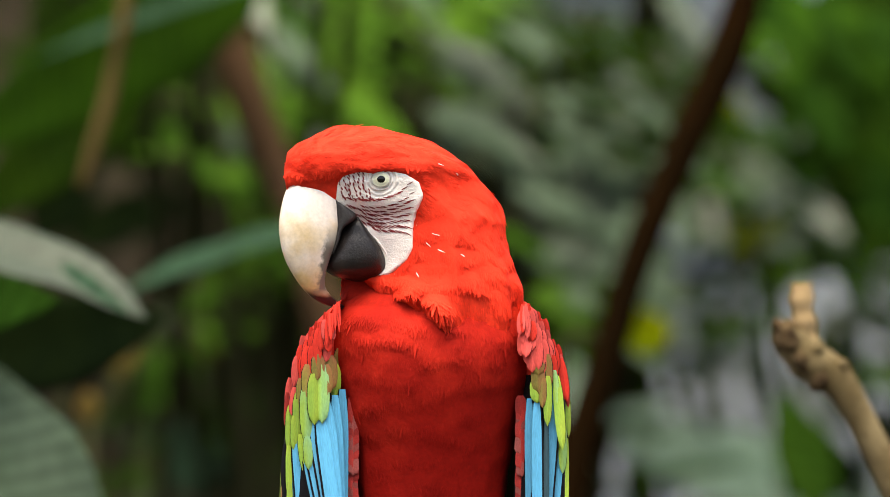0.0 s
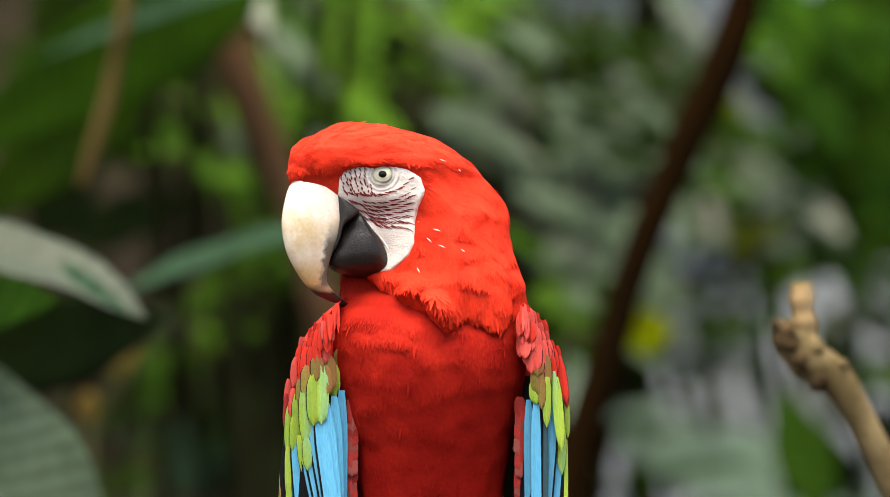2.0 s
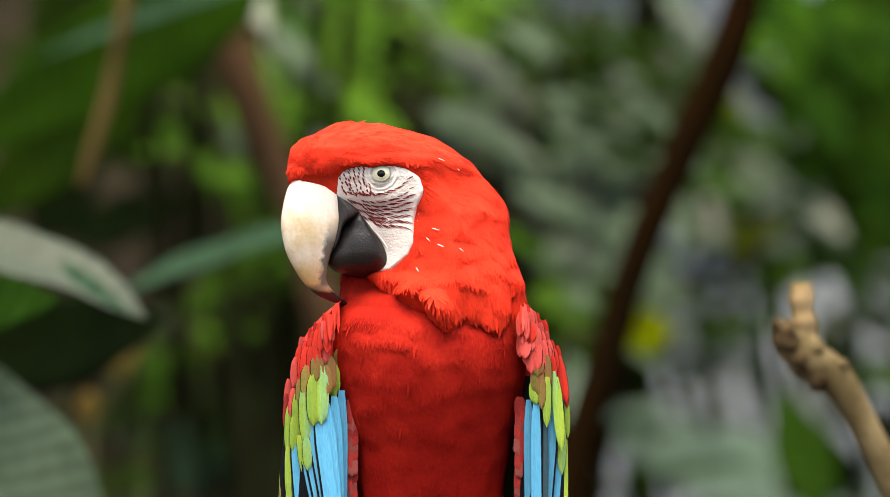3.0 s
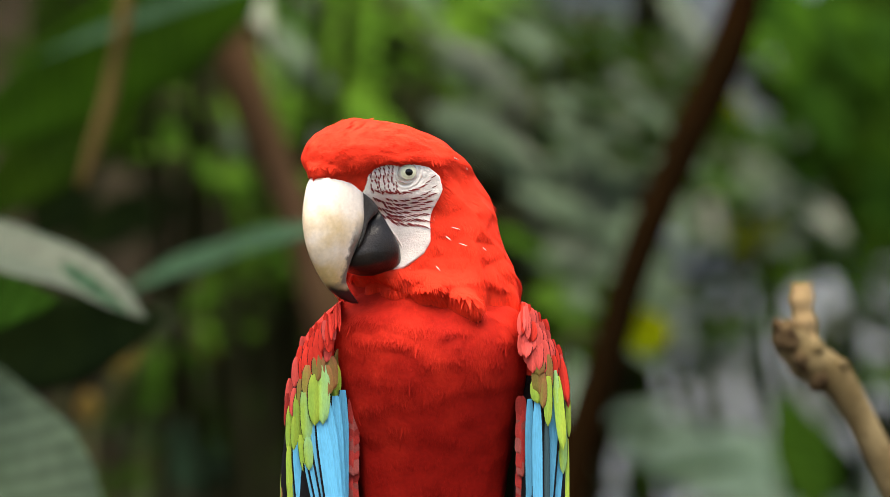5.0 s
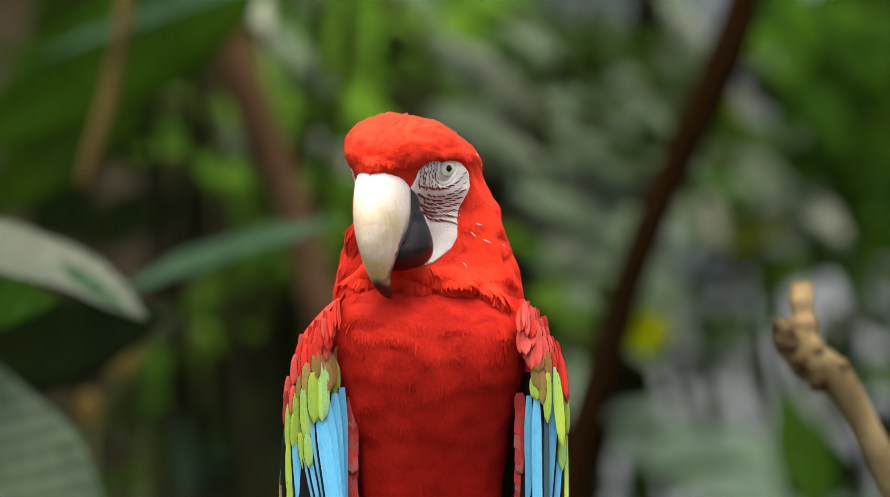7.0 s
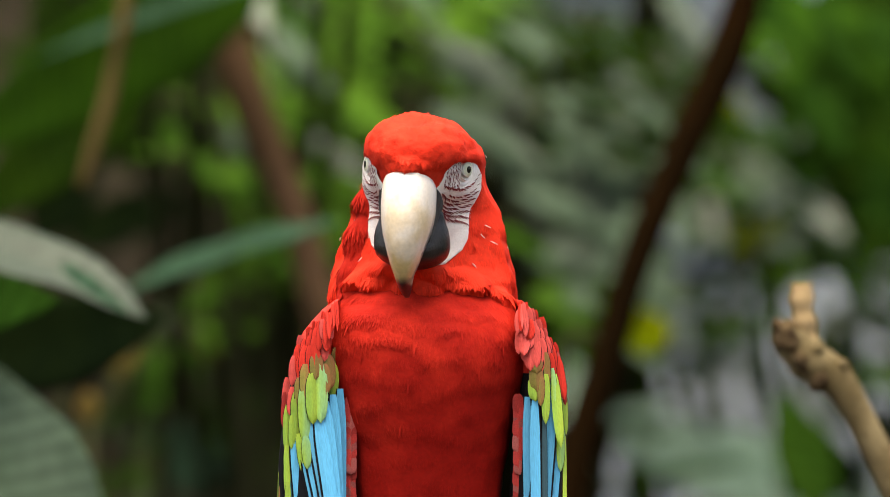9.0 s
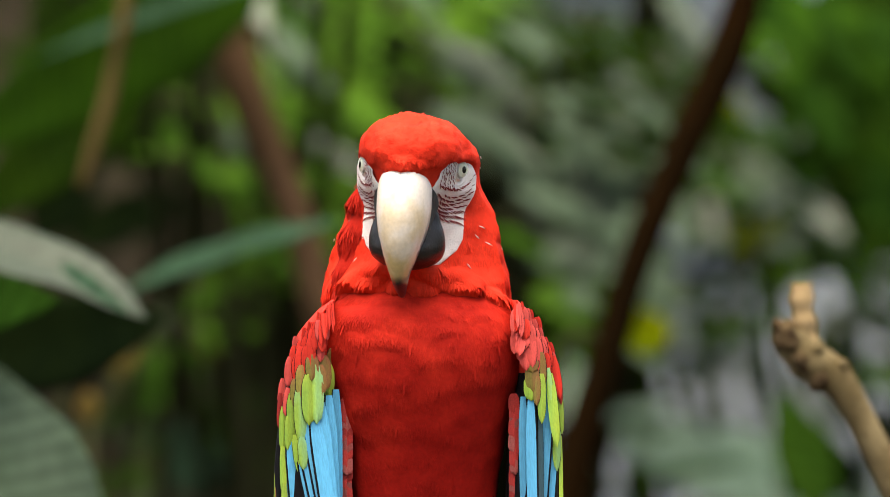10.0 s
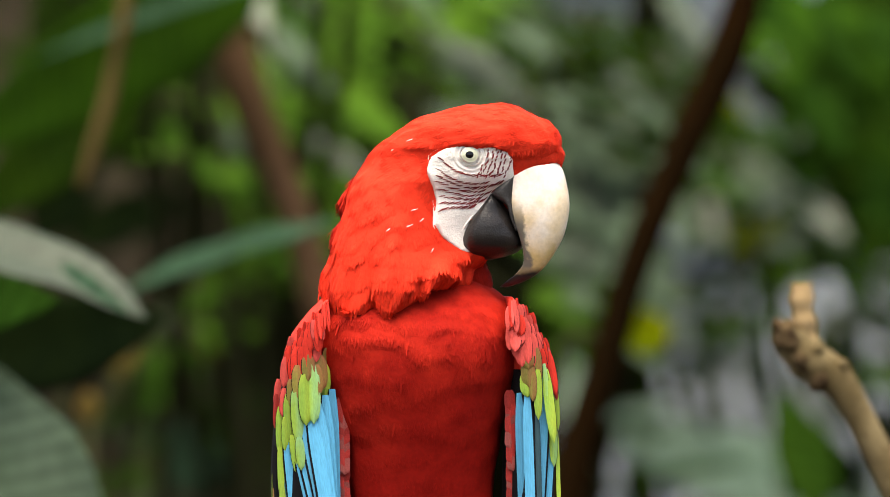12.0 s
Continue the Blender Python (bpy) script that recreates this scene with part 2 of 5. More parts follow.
ROCK = material("grey_rock", (0.27, 0.31, 0.37), spec=0.1, rough=0.9, vary=0.5, scale=5, fine=30, bump=0.6, second=(0.12, 0.14, 0.14))
SOIL = material("leaf_litter_soil", (0.042, 0.034, 0.024), spec=0.0, rough=0.95, vary=0.4, scale=3, fine=60, bump=0.8, second=(0.027, 0.023, 0.015))

# ---- setting ----
def ground():
    n = 48
    verts, faces = [], []
    for i in range(n + 1):
        for j in range(n + 1):
            u, v = i / n * 2 - 1, j / n * 2 - 1
            x, y = 600 * u * abs(u) ** 2, 600 * v * abs(v) ** 2
            r = math.hypot(x, y)
            verts.append((x, y, 0.03 * noise.noise((x * 0.8, y * 0.8, 0)) - 0.03 if r < 60 else -0.03))
    for i in range(n):
        for j in range(n):
            a = i * (n + 1) + j
            faces.append((a, a + n + 1, a + n + 2, a + 1))
    ob = new("ground", mesh_of("ground", verts, faces, SOIL))
    tagged(ob, "dark leaf-litter soil under the shrubs", "ground", kind="structure")


def bank(name, label, category, mat, x0, x1, y, seed):
    """An uneven steep bank behind the plants."""
    n, m = 60, 34
    verts, faces = [], []
    for j in range(m + 1):
        for i in range(n + 1):
            x, z = x0 + (x1 - x0) * i / n, -0.3 + 3.3 * j / m
            d = noise.fractal((x * 1.3, z * 1.3, seed), 1.0, 2.0, 4) * 0.35 + 0.25 * abs(noise.noise((x * 2.5, z * 2.2, 9)))
            verts.append((x, y + d + 0.35 * z, z))
    for j in range(m):
        for i in range(n):
            a = j * (n + 1) + i
            faces.append((a, a + 1, a + n + 2, a + n + 1))
    tagged(new(name, mesh_of(name, verts, faces, mat)), label, category, kind="structure")


def leaf_shape(length, width, sag=0.1, fold=0.2, curl=0.0, nl=10, nw=4, tip=1.0, wave=0.0, seed=0):
    """A leaf blade along +x, closed, with a folded midrib."""
    rnd = random.Random(seed)
    ph = rnd.random() * 6
    verts, faces = [], []
    for layer in (0, 1):
        for i in range(nl + 1):
            t = i / nl
            w = width * 0.5 * (math.sin(math.pi * min(1, t ** 0.8)) ** (0.75 * tip)) + width * 0.015 * (1 - t)
            for k in range(-nw, nw + 1):
                s = k / nw
                y = s * w
                z = abs(s) * w * fold - length * sag * 4 * t * (1 - t) * -1 - curl * w * s * s
                z += wave * width * math.sin(t * 17 + ph) * s * s
                verts.append((t * length, y, z - layer * 0.012 * width))
    row, cnt = 2 * nw + 1, (nl + 1) * (2 * nw + 1)
    for i in range(nl):
        for k in range(row - 1):
            a = i * row + k
            faces.append((a, a + row, a + row + 1, a + 1))
            faces.append((a + cnt, a + 1 + cnt, a + row + 1 + cnt, a + row + cnt))
    edge = [k for k in range(row)] + [i * row + row - 1 for i in range(1, nl + 1)]
    edge += [nl * row + k for k in range(row - 2, -1, -1)] + [i * row for i in range(nl - 1, 0, -1)]
    for a, b in zip(edge, edge[1:] + edge[:1]):
        faces.append((a, b, b + cnt, a + cnt))
    return verts, faces


def leaf_pose(base, tip, facing):
    x = (tip - base).normalized()
    z = (facing - x * facing.dot(x)).normalized()
    y = z.cross(x)
    m = Matrix((x, y, z)).transposed().to_4x4()
    m.translation = base
    return m


def plant(name, label, category, foot, leaves, stem_mat, stems=(), group=""):
    """foot: where it grows; leaves: (px0, py0, far0, px1, py1, far1, width, material, facing, sag, fold)."""
    root = tagged(new(name), label, category, group)
    root.location = foot
    inv = Matrix.Translation(-foot)
    for pts, radii, mat in stems:
        path = spline(pts, 24)
        rr = [table([(float(i), r) for i, r in enumerate(radii)], (len(radii) - 1) * k / 24)[0] for k in range(25)]
        v, f = tube([p - foot for p in path], rr, 12, rough=0.12, seed=len(pts))
        part("stem", mesh_of("stem", v, f, mat), root)
    for q, (x0, y0, d0, x1, y1, d1, w, mat, facing, sag, fold, *blunt) in enumerate(leaves):
        b, t = at(x0, y0, d0), at(x1, y1, d1)
        ln = (t - b).length
        v, f = leaf_shape(ln, w * S * (d0 + d1) / 2 / FOCUS, sag, fold, wave=0.03, seed=q, tip=blunt[0] if blunt else 1.0)
        part("leaf", mesh_of("leaf", v, f, mat), root, m=inv @ leaf_pose(b, t, Vector(facing)))
        if len(blunt) > 1:      # grows along another leaf, with no stalk of its own
            continue
        low = Vector((foot.x + (b.x - foot.x) * 0.25, foot.y + (b.y - foot.y) * 0.25, foot.z + 0.02))
        mid = b + (b - t).normalized() * 0.06 + Vector((0, 0.03, -0.06))
        path = spline([low, low.lerp(mid, 0.5) + Vector((0, 0.05, 0.08)), mid, b], 16)
        v, f = tube([p - foot for p in path], [0.009 - 0.0003 * i for i in range(17)], 6)
        part("leaf_stalk", mesh_of("leaf_stalk", v, f, stem_mat), root)
    return root


def leaf_mass(name, label, mat, boxes, seed, kind="stuff", parent=None, category="foliage"):
    """Many leaves in one mesh. boxes: (count, centre, half sizes, leaf length, width ratio, heading, spread)."""
    rnd = random.Random(seed)
    verts, faces = [], []
    for count, c, h, ln, ratio, head, spread in boxes:
        for _ in range(count):
            p = Vector([c[i] + h[i] * rnd.uniform(-1, 1) for i in range(3)])
            d = Vector(head).normalized() + Vector([rnd.uniform(-1, 1) * spread for _ in range(3)])
            up = Vector((rnd.uniform(-0.6, 0.6), rnd.uniform(-1.0, 0.1), rnd.uniform(0.3, 1)))
            le = ln * rnd.uniform(0.6, 1.3)
            m = leaf_pose(p, p + d.normalized() * le, up)
            v, f = leaf_shape(le, le * ratio, 0.1, 0.25, nl=5, nw=1)
            o = len(verts)
            verts += [m @ Vector(q) for q in v]
            faces += [tuple(i + o for i in q) for q in f]
    ob = new(name, mesh_of(name, verts, faces, mat))
    return tagged(ob, label, category, kind=kind)


FRONT = (0, -0.8, 0.6)
UP = (0, -0.25, 1)


def frond(root, foot, a, b, far, n, ln, wd, heading, mats, stem_mat, rnd):
    """A rib from a to b with narrow leaflets, each a part."""
    p0, p1 = at(*a, far), at(*b, far)
    rib = spline([p0, p0.lerp(p1, .5) + Vector((0, 0, .03)), p1], 16)
    v, f = tube([p - foot for p in rib], [.004 - .00015 * i for i in range(17)], 6)
    part("rib", mesh_of("rib", v, f, stem_mat), root)
    shapes = {}
    for i in range(n):
        p = p0.lerp(p1, (i + .5) / n)
        h = radians(heading + rnd.uniform(-9, 9))
        le = ln * S * far / FOCUS * rnd.uniform(.8, 1.15)
        mat = rnd.choice(mats)
        if mat.name not in shapes:
            v, f = leaf_shape(ln * S * far / FOCUS, wd * S * far / FOCUS, .06, .2, nl=7, nw=2, seed=i)
            shapes[mat.name] = mesh_of("leaflet", v, f, mat)
        tip = p + Vector((math.cos(h), rnd.uniform(-.3, .1), math.sin(h))) * le
        part("leaflet", shapes[mat.name], root, m=Matrix.Translation(-foot) @ leaf_pose(p, tip, Vector((rnd.uniform(-.3, .3), -.7, rnd.uniform(.3, 1)))))


def background():
    G = lambda px, far: Vector((at(px, 438, far).x, far - FOCUS, 0.0))
    plant("broad_leaved_plant", "broad-leaved plant with pale glossy green leaves on soil", "plant", G(-60, 5.1), [
        (-236, 646, 4.95, 232, 1140, 5.0, 410, L_PALE, (0.2, -0.75, 0.6), 0.02, 0.1),
        (-240, 452, 5.1, 260, 560, 5.0, 142, L_GREY, (0.1, -0.6, 0.8), 0.12, 0.25, 0.6),
        (104, 462, 4.95, 226, 552, 4.93, 30, L_TEAL, (0.1, -0.8, 0.6), 0.0, 0.2, 1.0, 0),
        # dark leaf filling a spot that is only in shade
        (-40, 640, 5.4, 290, 560, 5.35, 170, L_SHADE, (0.1, -0.9, 0.3), 0.0, 0.1),
        (-270, 572, 4.97, 106, 524, 4.97, 165, L_FOREST, FRONT, 0.0, 0.15),
        (215, 512, 5.7, 610, 388, 5.6, 92, L_TEAL, (0, -0.6, 0.9), 0.02, 0.15),
    ], STALK)
    plant("large_leaved_plant", "large-leaved plant with arching dark green leaves", "plant", G(100, 8.3), [
        (470, -50, 6.2, -90, 270, 6.1, 200, L_LOW, (0.2, -0.9, 0.4), 0.0, 0.15),
        # narrow strip coloured as the sheen along the big leaf's upper edge
        (500, -50, 6.15, 60, 105, 6.1, 34, L_TEAL, (0.1, -0.7, 0.7), 0.02, 0.2),
        (120, 430, 7.0, 350, 345, 7.0, 110, L_SHADE, FRONT, 0.03, 0.15), (60, 420, 6.9, 180, 270, 6.9, 120, L_SHADE, FRONT, 0.03, 0.15),
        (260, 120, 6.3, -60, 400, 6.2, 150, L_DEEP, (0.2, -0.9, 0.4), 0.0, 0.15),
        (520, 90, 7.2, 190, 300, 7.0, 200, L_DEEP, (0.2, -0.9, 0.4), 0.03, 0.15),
        (500, 330, 7.1, 180, 200, 7.0, 170, L_GREEN, FRONT, 0.03, 0.15),
        (440, 300, 6.9, 230, 268, 6.8, 44, L_BRIGHT, FRONT, 0.03, 0.15),
        (330, 130, 7.4, 470, 320, 7.3, 130, L_GREEN, FRONT, 0.03, 0.15),
        (530, 470, 6.8, 330, 530, 6.7, 64, L_BRIGHT, FRONT, 0.05, 0.15),
        (420, 520, 6.9, 260, 570, 6.9, 50, L_GREEN, FRONT, 0.05, 0.15),
        (490, 850, 7.0, 430, 690, 7.0, 100, L_GREEN, FRONT, 0.05, 0.15),
        (380, 880, 7.0, 280, 740, 7.0, 110, L_TEAL, FRONT, 0.05, 0.15),
        (500, 690, 7.1, 370, 760, 7.1, 80, L_FOREST, FRONT, 0.05, 0.15),
        (240, 800, 7.0, 190, 745, 7.0, 50, L_SAGE, FRONT, 0.05, 0.15),
        (270, 590, 6.7, 300, 545, 6.7, 40, L_SAGE, FRONT, 0.05, 0.15),
        (205, 660, 6.7, 245, 580, 6.7, 38, L_DRY, FRONT, 0.05, 0.15),
        (155, 745, 6.0, 155, 685, 6.0, 40, L_DRY, FRONT, 0.05, 0.15),
        (365, 640, 7.1, 375, 500, 7.1, 30, L_DRY, FRONT, 0.02, 0.15),
    ], STALK)
    plant("feather_leaved_palm", "palm with narrow glossy leaflets, sky shine put into pale colours", "palm", G(700, 8.4), [
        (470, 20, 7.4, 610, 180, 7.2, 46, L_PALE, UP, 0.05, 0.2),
        (520, 120, 7.2, 860, 250, 7.0, 130, L_BRIGHT, FRONT, 0.05, 0.15), (440, 110, 7.1, 630, 250, 7.0, 110, L_BRIGHT, FRONT, 0.05, 0.15),
        (560, 230, 7.1, 700, 370, 7.0, 110, L_MID, FRONT, 0.05, 0.15), (370, 230, 7.1, 500, 390, 7.0, 100, L_MID, FRONT, 0.05, 0.15), (600, 300, 7.1, 480, 460, 7.0, 100, L_MID, FRONT, 0.05, 0.15),
        (560, 20, 7.5, 820, 150, 7.3, 130, L_BRIGHT, FRONT, 0.05, 0.15),
        (700, -40, 7.6, 960, 60, 7.4, 120, L_MID, FRONT, 0.05, 0.15),
        (720, 60, 7.3, 930, 160, 7.1, 70, L_SILVER, UP, 0.05, 0.2),
        (740, 90, 7.1, 930, 230, 6.9, 50, L_DEEP, FRONT, 0.05, 0.15),
        (840, 120, 7.0, 960, 190, 6.9, 70, L_BRIGHT, FRONT, 0.05, 0.15),
        (900, 60, 7.2, 1060, 150, 7.2, 50, L_BRIGHT, FRONT, 0.05, 0.15),
        (980, 20, 7.4, 1200, 100, 7.2, 36, L_SAGE, FRONT, 0.05, 0.15),
        (960, 130, 7.3, 1230, 260, 7.1, 44, L_SAGE, UP, 0.05, 0.2),
        (900, 230, 7.0, 1160, 330, 6.8, 44, L_SAGE, FRONT, 0.05, 0.15),
        (860, 300, 7.2, 1080, 420, 7.0, 50, L_MID, FRONT, 0.05, 0.15),
        (1000, 310, 7.6, 1130, 400, 7.4, 60, L_SILVER, UP, 0.05, 0.2),
        (920, 380, 7.0, 1080, 520, 6.8, 60, L_GREEN, FRONT, 0.05, 0.15),
        (820, 190, 6.9, 1000, 270, 6.8, 44, L_PALE, FRONT, 0.05, 0.15), (840, 250, 6.9, 1010, 350, 6.8, 40, L_SAGE, FRONT, 0.05, 0.15), (860, 320, 6.9, 1030, 410, 6.8, 46, L_PALE, FRONT, 0.05, 0.15),
        (880, 370, 6.9, 1000, 440, 6.8, 40, L_GREEN, FRONT, 0.05, 0.15), (890, 420, 6.9, 1040, 500, 6.8, 44, L_SAGE, FRONT, 0.05, 0.15), (890, 480, 6.9, 1010, 560, 6.8, 60, L_BRIGHT, FRONT, 0.05, 0.15),
        (410, 190, 6.9, 640, 310, 6.8, 100, L_BRIGHT, FRONT, 0.05, 0.15), (470, 300, 6.9, 660, 420, 6.8, 110, L_GREEN, FRONT, 0.05, 0.15), (520, 250, 6.8, 640, 300, 6.8, 50, L_PALE, FRONT, 0.05, 0.15),
        (500, 400, 6.9, 640, 500, 6.8, 90, L_BRIGHT, FRONT, 0.05, 0.15), (560, 180, 6.9, 760, 250, 6.8, 90, L_BRIGHT, FRONT, 0.05, 0.15),
        (900, 520, 7.0, 990, 480, 6.8, 80, L_YELLOW, FRONT, 0.05, 0.15),
        (920, 380, 6.7, 1100, 520, 6.7, 50, L_PALE, FRONT, 0.05, 0.15), (960, 480, 6.7, 1090, 600, 6.7, 90, L_BRIGHT, FRONT, 0.05, 0.15),
        (940, 560, 7.0, 1060, 660, 6.8, 90, L_PALE, FRONT, 0.05, 0.15),
        (480, 180, 7.3, 640, 330, 7.2, 110, L_PALE, UP, 0.05, 0.15),
        (900, 330, 6.5, 1120, 450, 6.5, 38, L_PALE, FRONT, 0.05, 0.15), (960, 420, 6.5, 1120, 500, 6.5, 50, L_SILVER, FRONT, 0.05, 0.15),
        (930, 520, 6.5, 1090, 560, 6.5, 80, L_BRIGHT, FRONT, 0.05, 0.15), (370, 220, 6.6, 560, 330, 6.6, 90, L_PALE, FRONT, 0.05, 0.15), (380, 330, 6.6, 540, 430, 6.6, 90, L_BRIGHT, FRONT, 0.05, 0.15),
    ] + [(x0 + dx, y0 + dy, d0 - .25, x1 + dx, y1 + dy, d1 - .25, w * .4, q, FRONT, .04, .15) for dx, dy in ((0, 0), (10, 30), (22, 62)) for x0, y0, d0, x1, y1, d1, w, q, *_ in (
        (940, 200, 6.9, 1110, 330, 6.8, 90, L_PALE, FRONT, 0.04, 0.15), (1000, 300, 6.9, 1120, 430, 6.8, 100, L_SILVER, FRONT, 0.04, 0.15),
        (880, 330, 6.9, 1060, 470, 6.8, 70, L_MID, FRONT, 0.04, 0.15), (860, 245, 6.9, 1000, 330, 6.8, 60, L_PALE, FRONT, 0.04, 0.15),
        (930, 440, 6.9, 1080, 560, 6.8, 80, L_BRIGHT, FRONT, 0.04, 0.15), (1020, 140, 6.9, 1130, 250, 6.8, 70, L_SILVER, FRONT, 0.04, 0.15),
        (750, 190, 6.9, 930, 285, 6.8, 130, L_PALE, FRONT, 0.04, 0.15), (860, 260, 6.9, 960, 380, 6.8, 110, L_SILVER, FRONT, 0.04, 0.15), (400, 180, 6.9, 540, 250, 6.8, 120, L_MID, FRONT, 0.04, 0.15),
        # silvery and white ones below are highlights put in as leaf colour
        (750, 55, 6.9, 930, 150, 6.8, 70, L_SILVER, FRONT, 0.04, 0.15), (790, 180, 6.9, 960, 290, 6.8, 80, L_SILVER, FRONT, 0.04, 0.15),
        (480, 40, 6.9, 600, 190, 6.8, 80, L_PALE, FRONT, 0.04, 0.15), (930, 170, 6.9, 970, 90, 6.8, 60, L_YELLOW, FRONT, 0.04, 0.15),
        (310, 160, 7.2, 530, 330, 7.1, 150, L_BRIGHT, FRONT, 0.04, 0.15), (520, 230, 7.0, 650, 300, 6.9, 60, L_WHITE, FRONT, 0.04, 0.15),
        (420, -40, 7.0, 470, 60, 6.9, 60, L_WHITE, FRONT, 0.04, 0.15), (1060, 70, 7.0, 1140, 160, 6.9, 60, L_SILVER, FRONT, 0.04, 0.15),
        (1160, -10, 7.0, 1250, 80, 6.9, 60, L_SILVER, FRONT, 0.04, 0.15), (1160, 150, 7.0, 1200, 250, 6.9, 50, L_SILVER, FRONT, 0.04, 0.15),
    )], STALK)
    rnd = random.Random(78)

    def streaks(count, x0, x1, y0, y1, lo, hi, slope, mats, near=6.75):
        """Narrow leaves hanging one way among the others."""
        out = []
        for _ in range(count):
            x, y, ln, a = rnd.uniform(x0, x1), rnd.uniform(y0, y1), rnd.uniform(110, 210), radians(slope + rnd.uniform(-14, 14))
            d = near + rnd.uniform(0, .5)
            out.append((x, y, d, x + ln * math.cos(a), y + ln * math.sin(a), d - .1, rnd.uniform(lo, hi), rnd.choice(mats), FRONT, .05, .15, 1.0, 0))
        return out

    plant("hanging_leaf_shrub", "shrub with narrow hanging grey-green and green leaves", "shrub", G(820, 8.6),
          streaks(26, 430, 900, -40, 190, 30, 58, 28, (L_BRIGHT, L_BRIGHT, L_GREEN, L_GREEN, L_PALE, L_MID)) +
          streaks(34, 860, 1110, 20, 470, 22, 42, 33, (L_SAGE, L_SAGE, L_PALE, L_GREEN, L_MID, L_DEEP, L_PALE)) +
          streaks(10, 900, 1040, 400, 560, 30, 56, 30, (L_BRIGHT, L_GREEN, L_GREEN, L_SAGE)) +
          streaks(9, 400, 560, 300, 470, 40, 70, 20, (L_BRIGHT, L_GREEN, L_GREEN)) +
          streaks(20, 340, 600, 150, 420, 40, 80, 25, (L_BRIGHT, L_BRIGHT, L_GREEN), 6.45) +
          streaks(14, 830, 960, 170, 470, 26, 46, 33, (L_PALE, L_SAGE, L_GREEN), 6.5), STALK)
    plant("mottled_shrub", "green shrub with leaves in light and shade", "shrub", G(1640, 8.7),
          streaks(26, 1350, 1560, -40, 300, 40, 80, 60, (L_FOREST, L_MID, L_FOREST, L_DEEP, L_LOW)) +
          streaks(10, 1180, 1330, 40, 330, 24, 44, 45, (L_SAGE, L_PALE, L_GREEN, L_DEEP)) +
          streaks(9, 1180, 1560, 420, 660, 18, 32, 15, (L_SAGE, L_DEEP, L_GREEN, L_FOREST), 7.3) +
          streaks(12, 240, 500, 560, 860, 30, 60, 150, (L_MID, L_FOREST, L_SAGE, L_GREEN), 7.2) +
          streaks(9, 1010, 1110, 480, 720, 26, 48, 35, (L_SAGE, L_GREEN, L_PALE), 7.0), STALK)
    for name, label, foot, rows in (
            ("arching_palm", "palm frond with grey-green glossy leaflets", G(1000, 8.6), (
                ((800, -80), (1040, 460), 7.3, 17, 240, 34, -35, (L_SAGE, L_SILVER, L_PALE, L_GREEN, L_PALE, L_SAGE)),
                ((1040, -120), (1240, 330), 7.6, 13, 200, 32, -38, (L_SAGE, L_SILVER, L_PALE, L_PALE)))),
            ("bright_palm", "palm frond with bright green leaflets", G(560, 8.6), (
                ((430, -60), (640, 330), 7.8, 9, 300, 60, -28, (L_BRIGHT, L_BRIGHT, L_MID, L_PALE)),
                ((640, -120), (860, 240), 7.9, 8, 280, 60, -30, (L_BRIGHT, L_MID, L_BRIGHT, L_PALE)))),):
        root = tagged(new(name), label, "palm")
        root.location = foot
        for fr in rows:
            frond(root, foot, *fr, L_MID, rnd)
            a = at(*fr[0], fr[2])
            v, f = tube([p - foot for p in spline([foot, foot.lerp(a, .6) + Vector((-.15, .1, .1)), a], 14)], [.007 - .0002 * i for i in range(15)], 8)
            part("stalk", mesh_of("stalk", v, f, STALK), root)
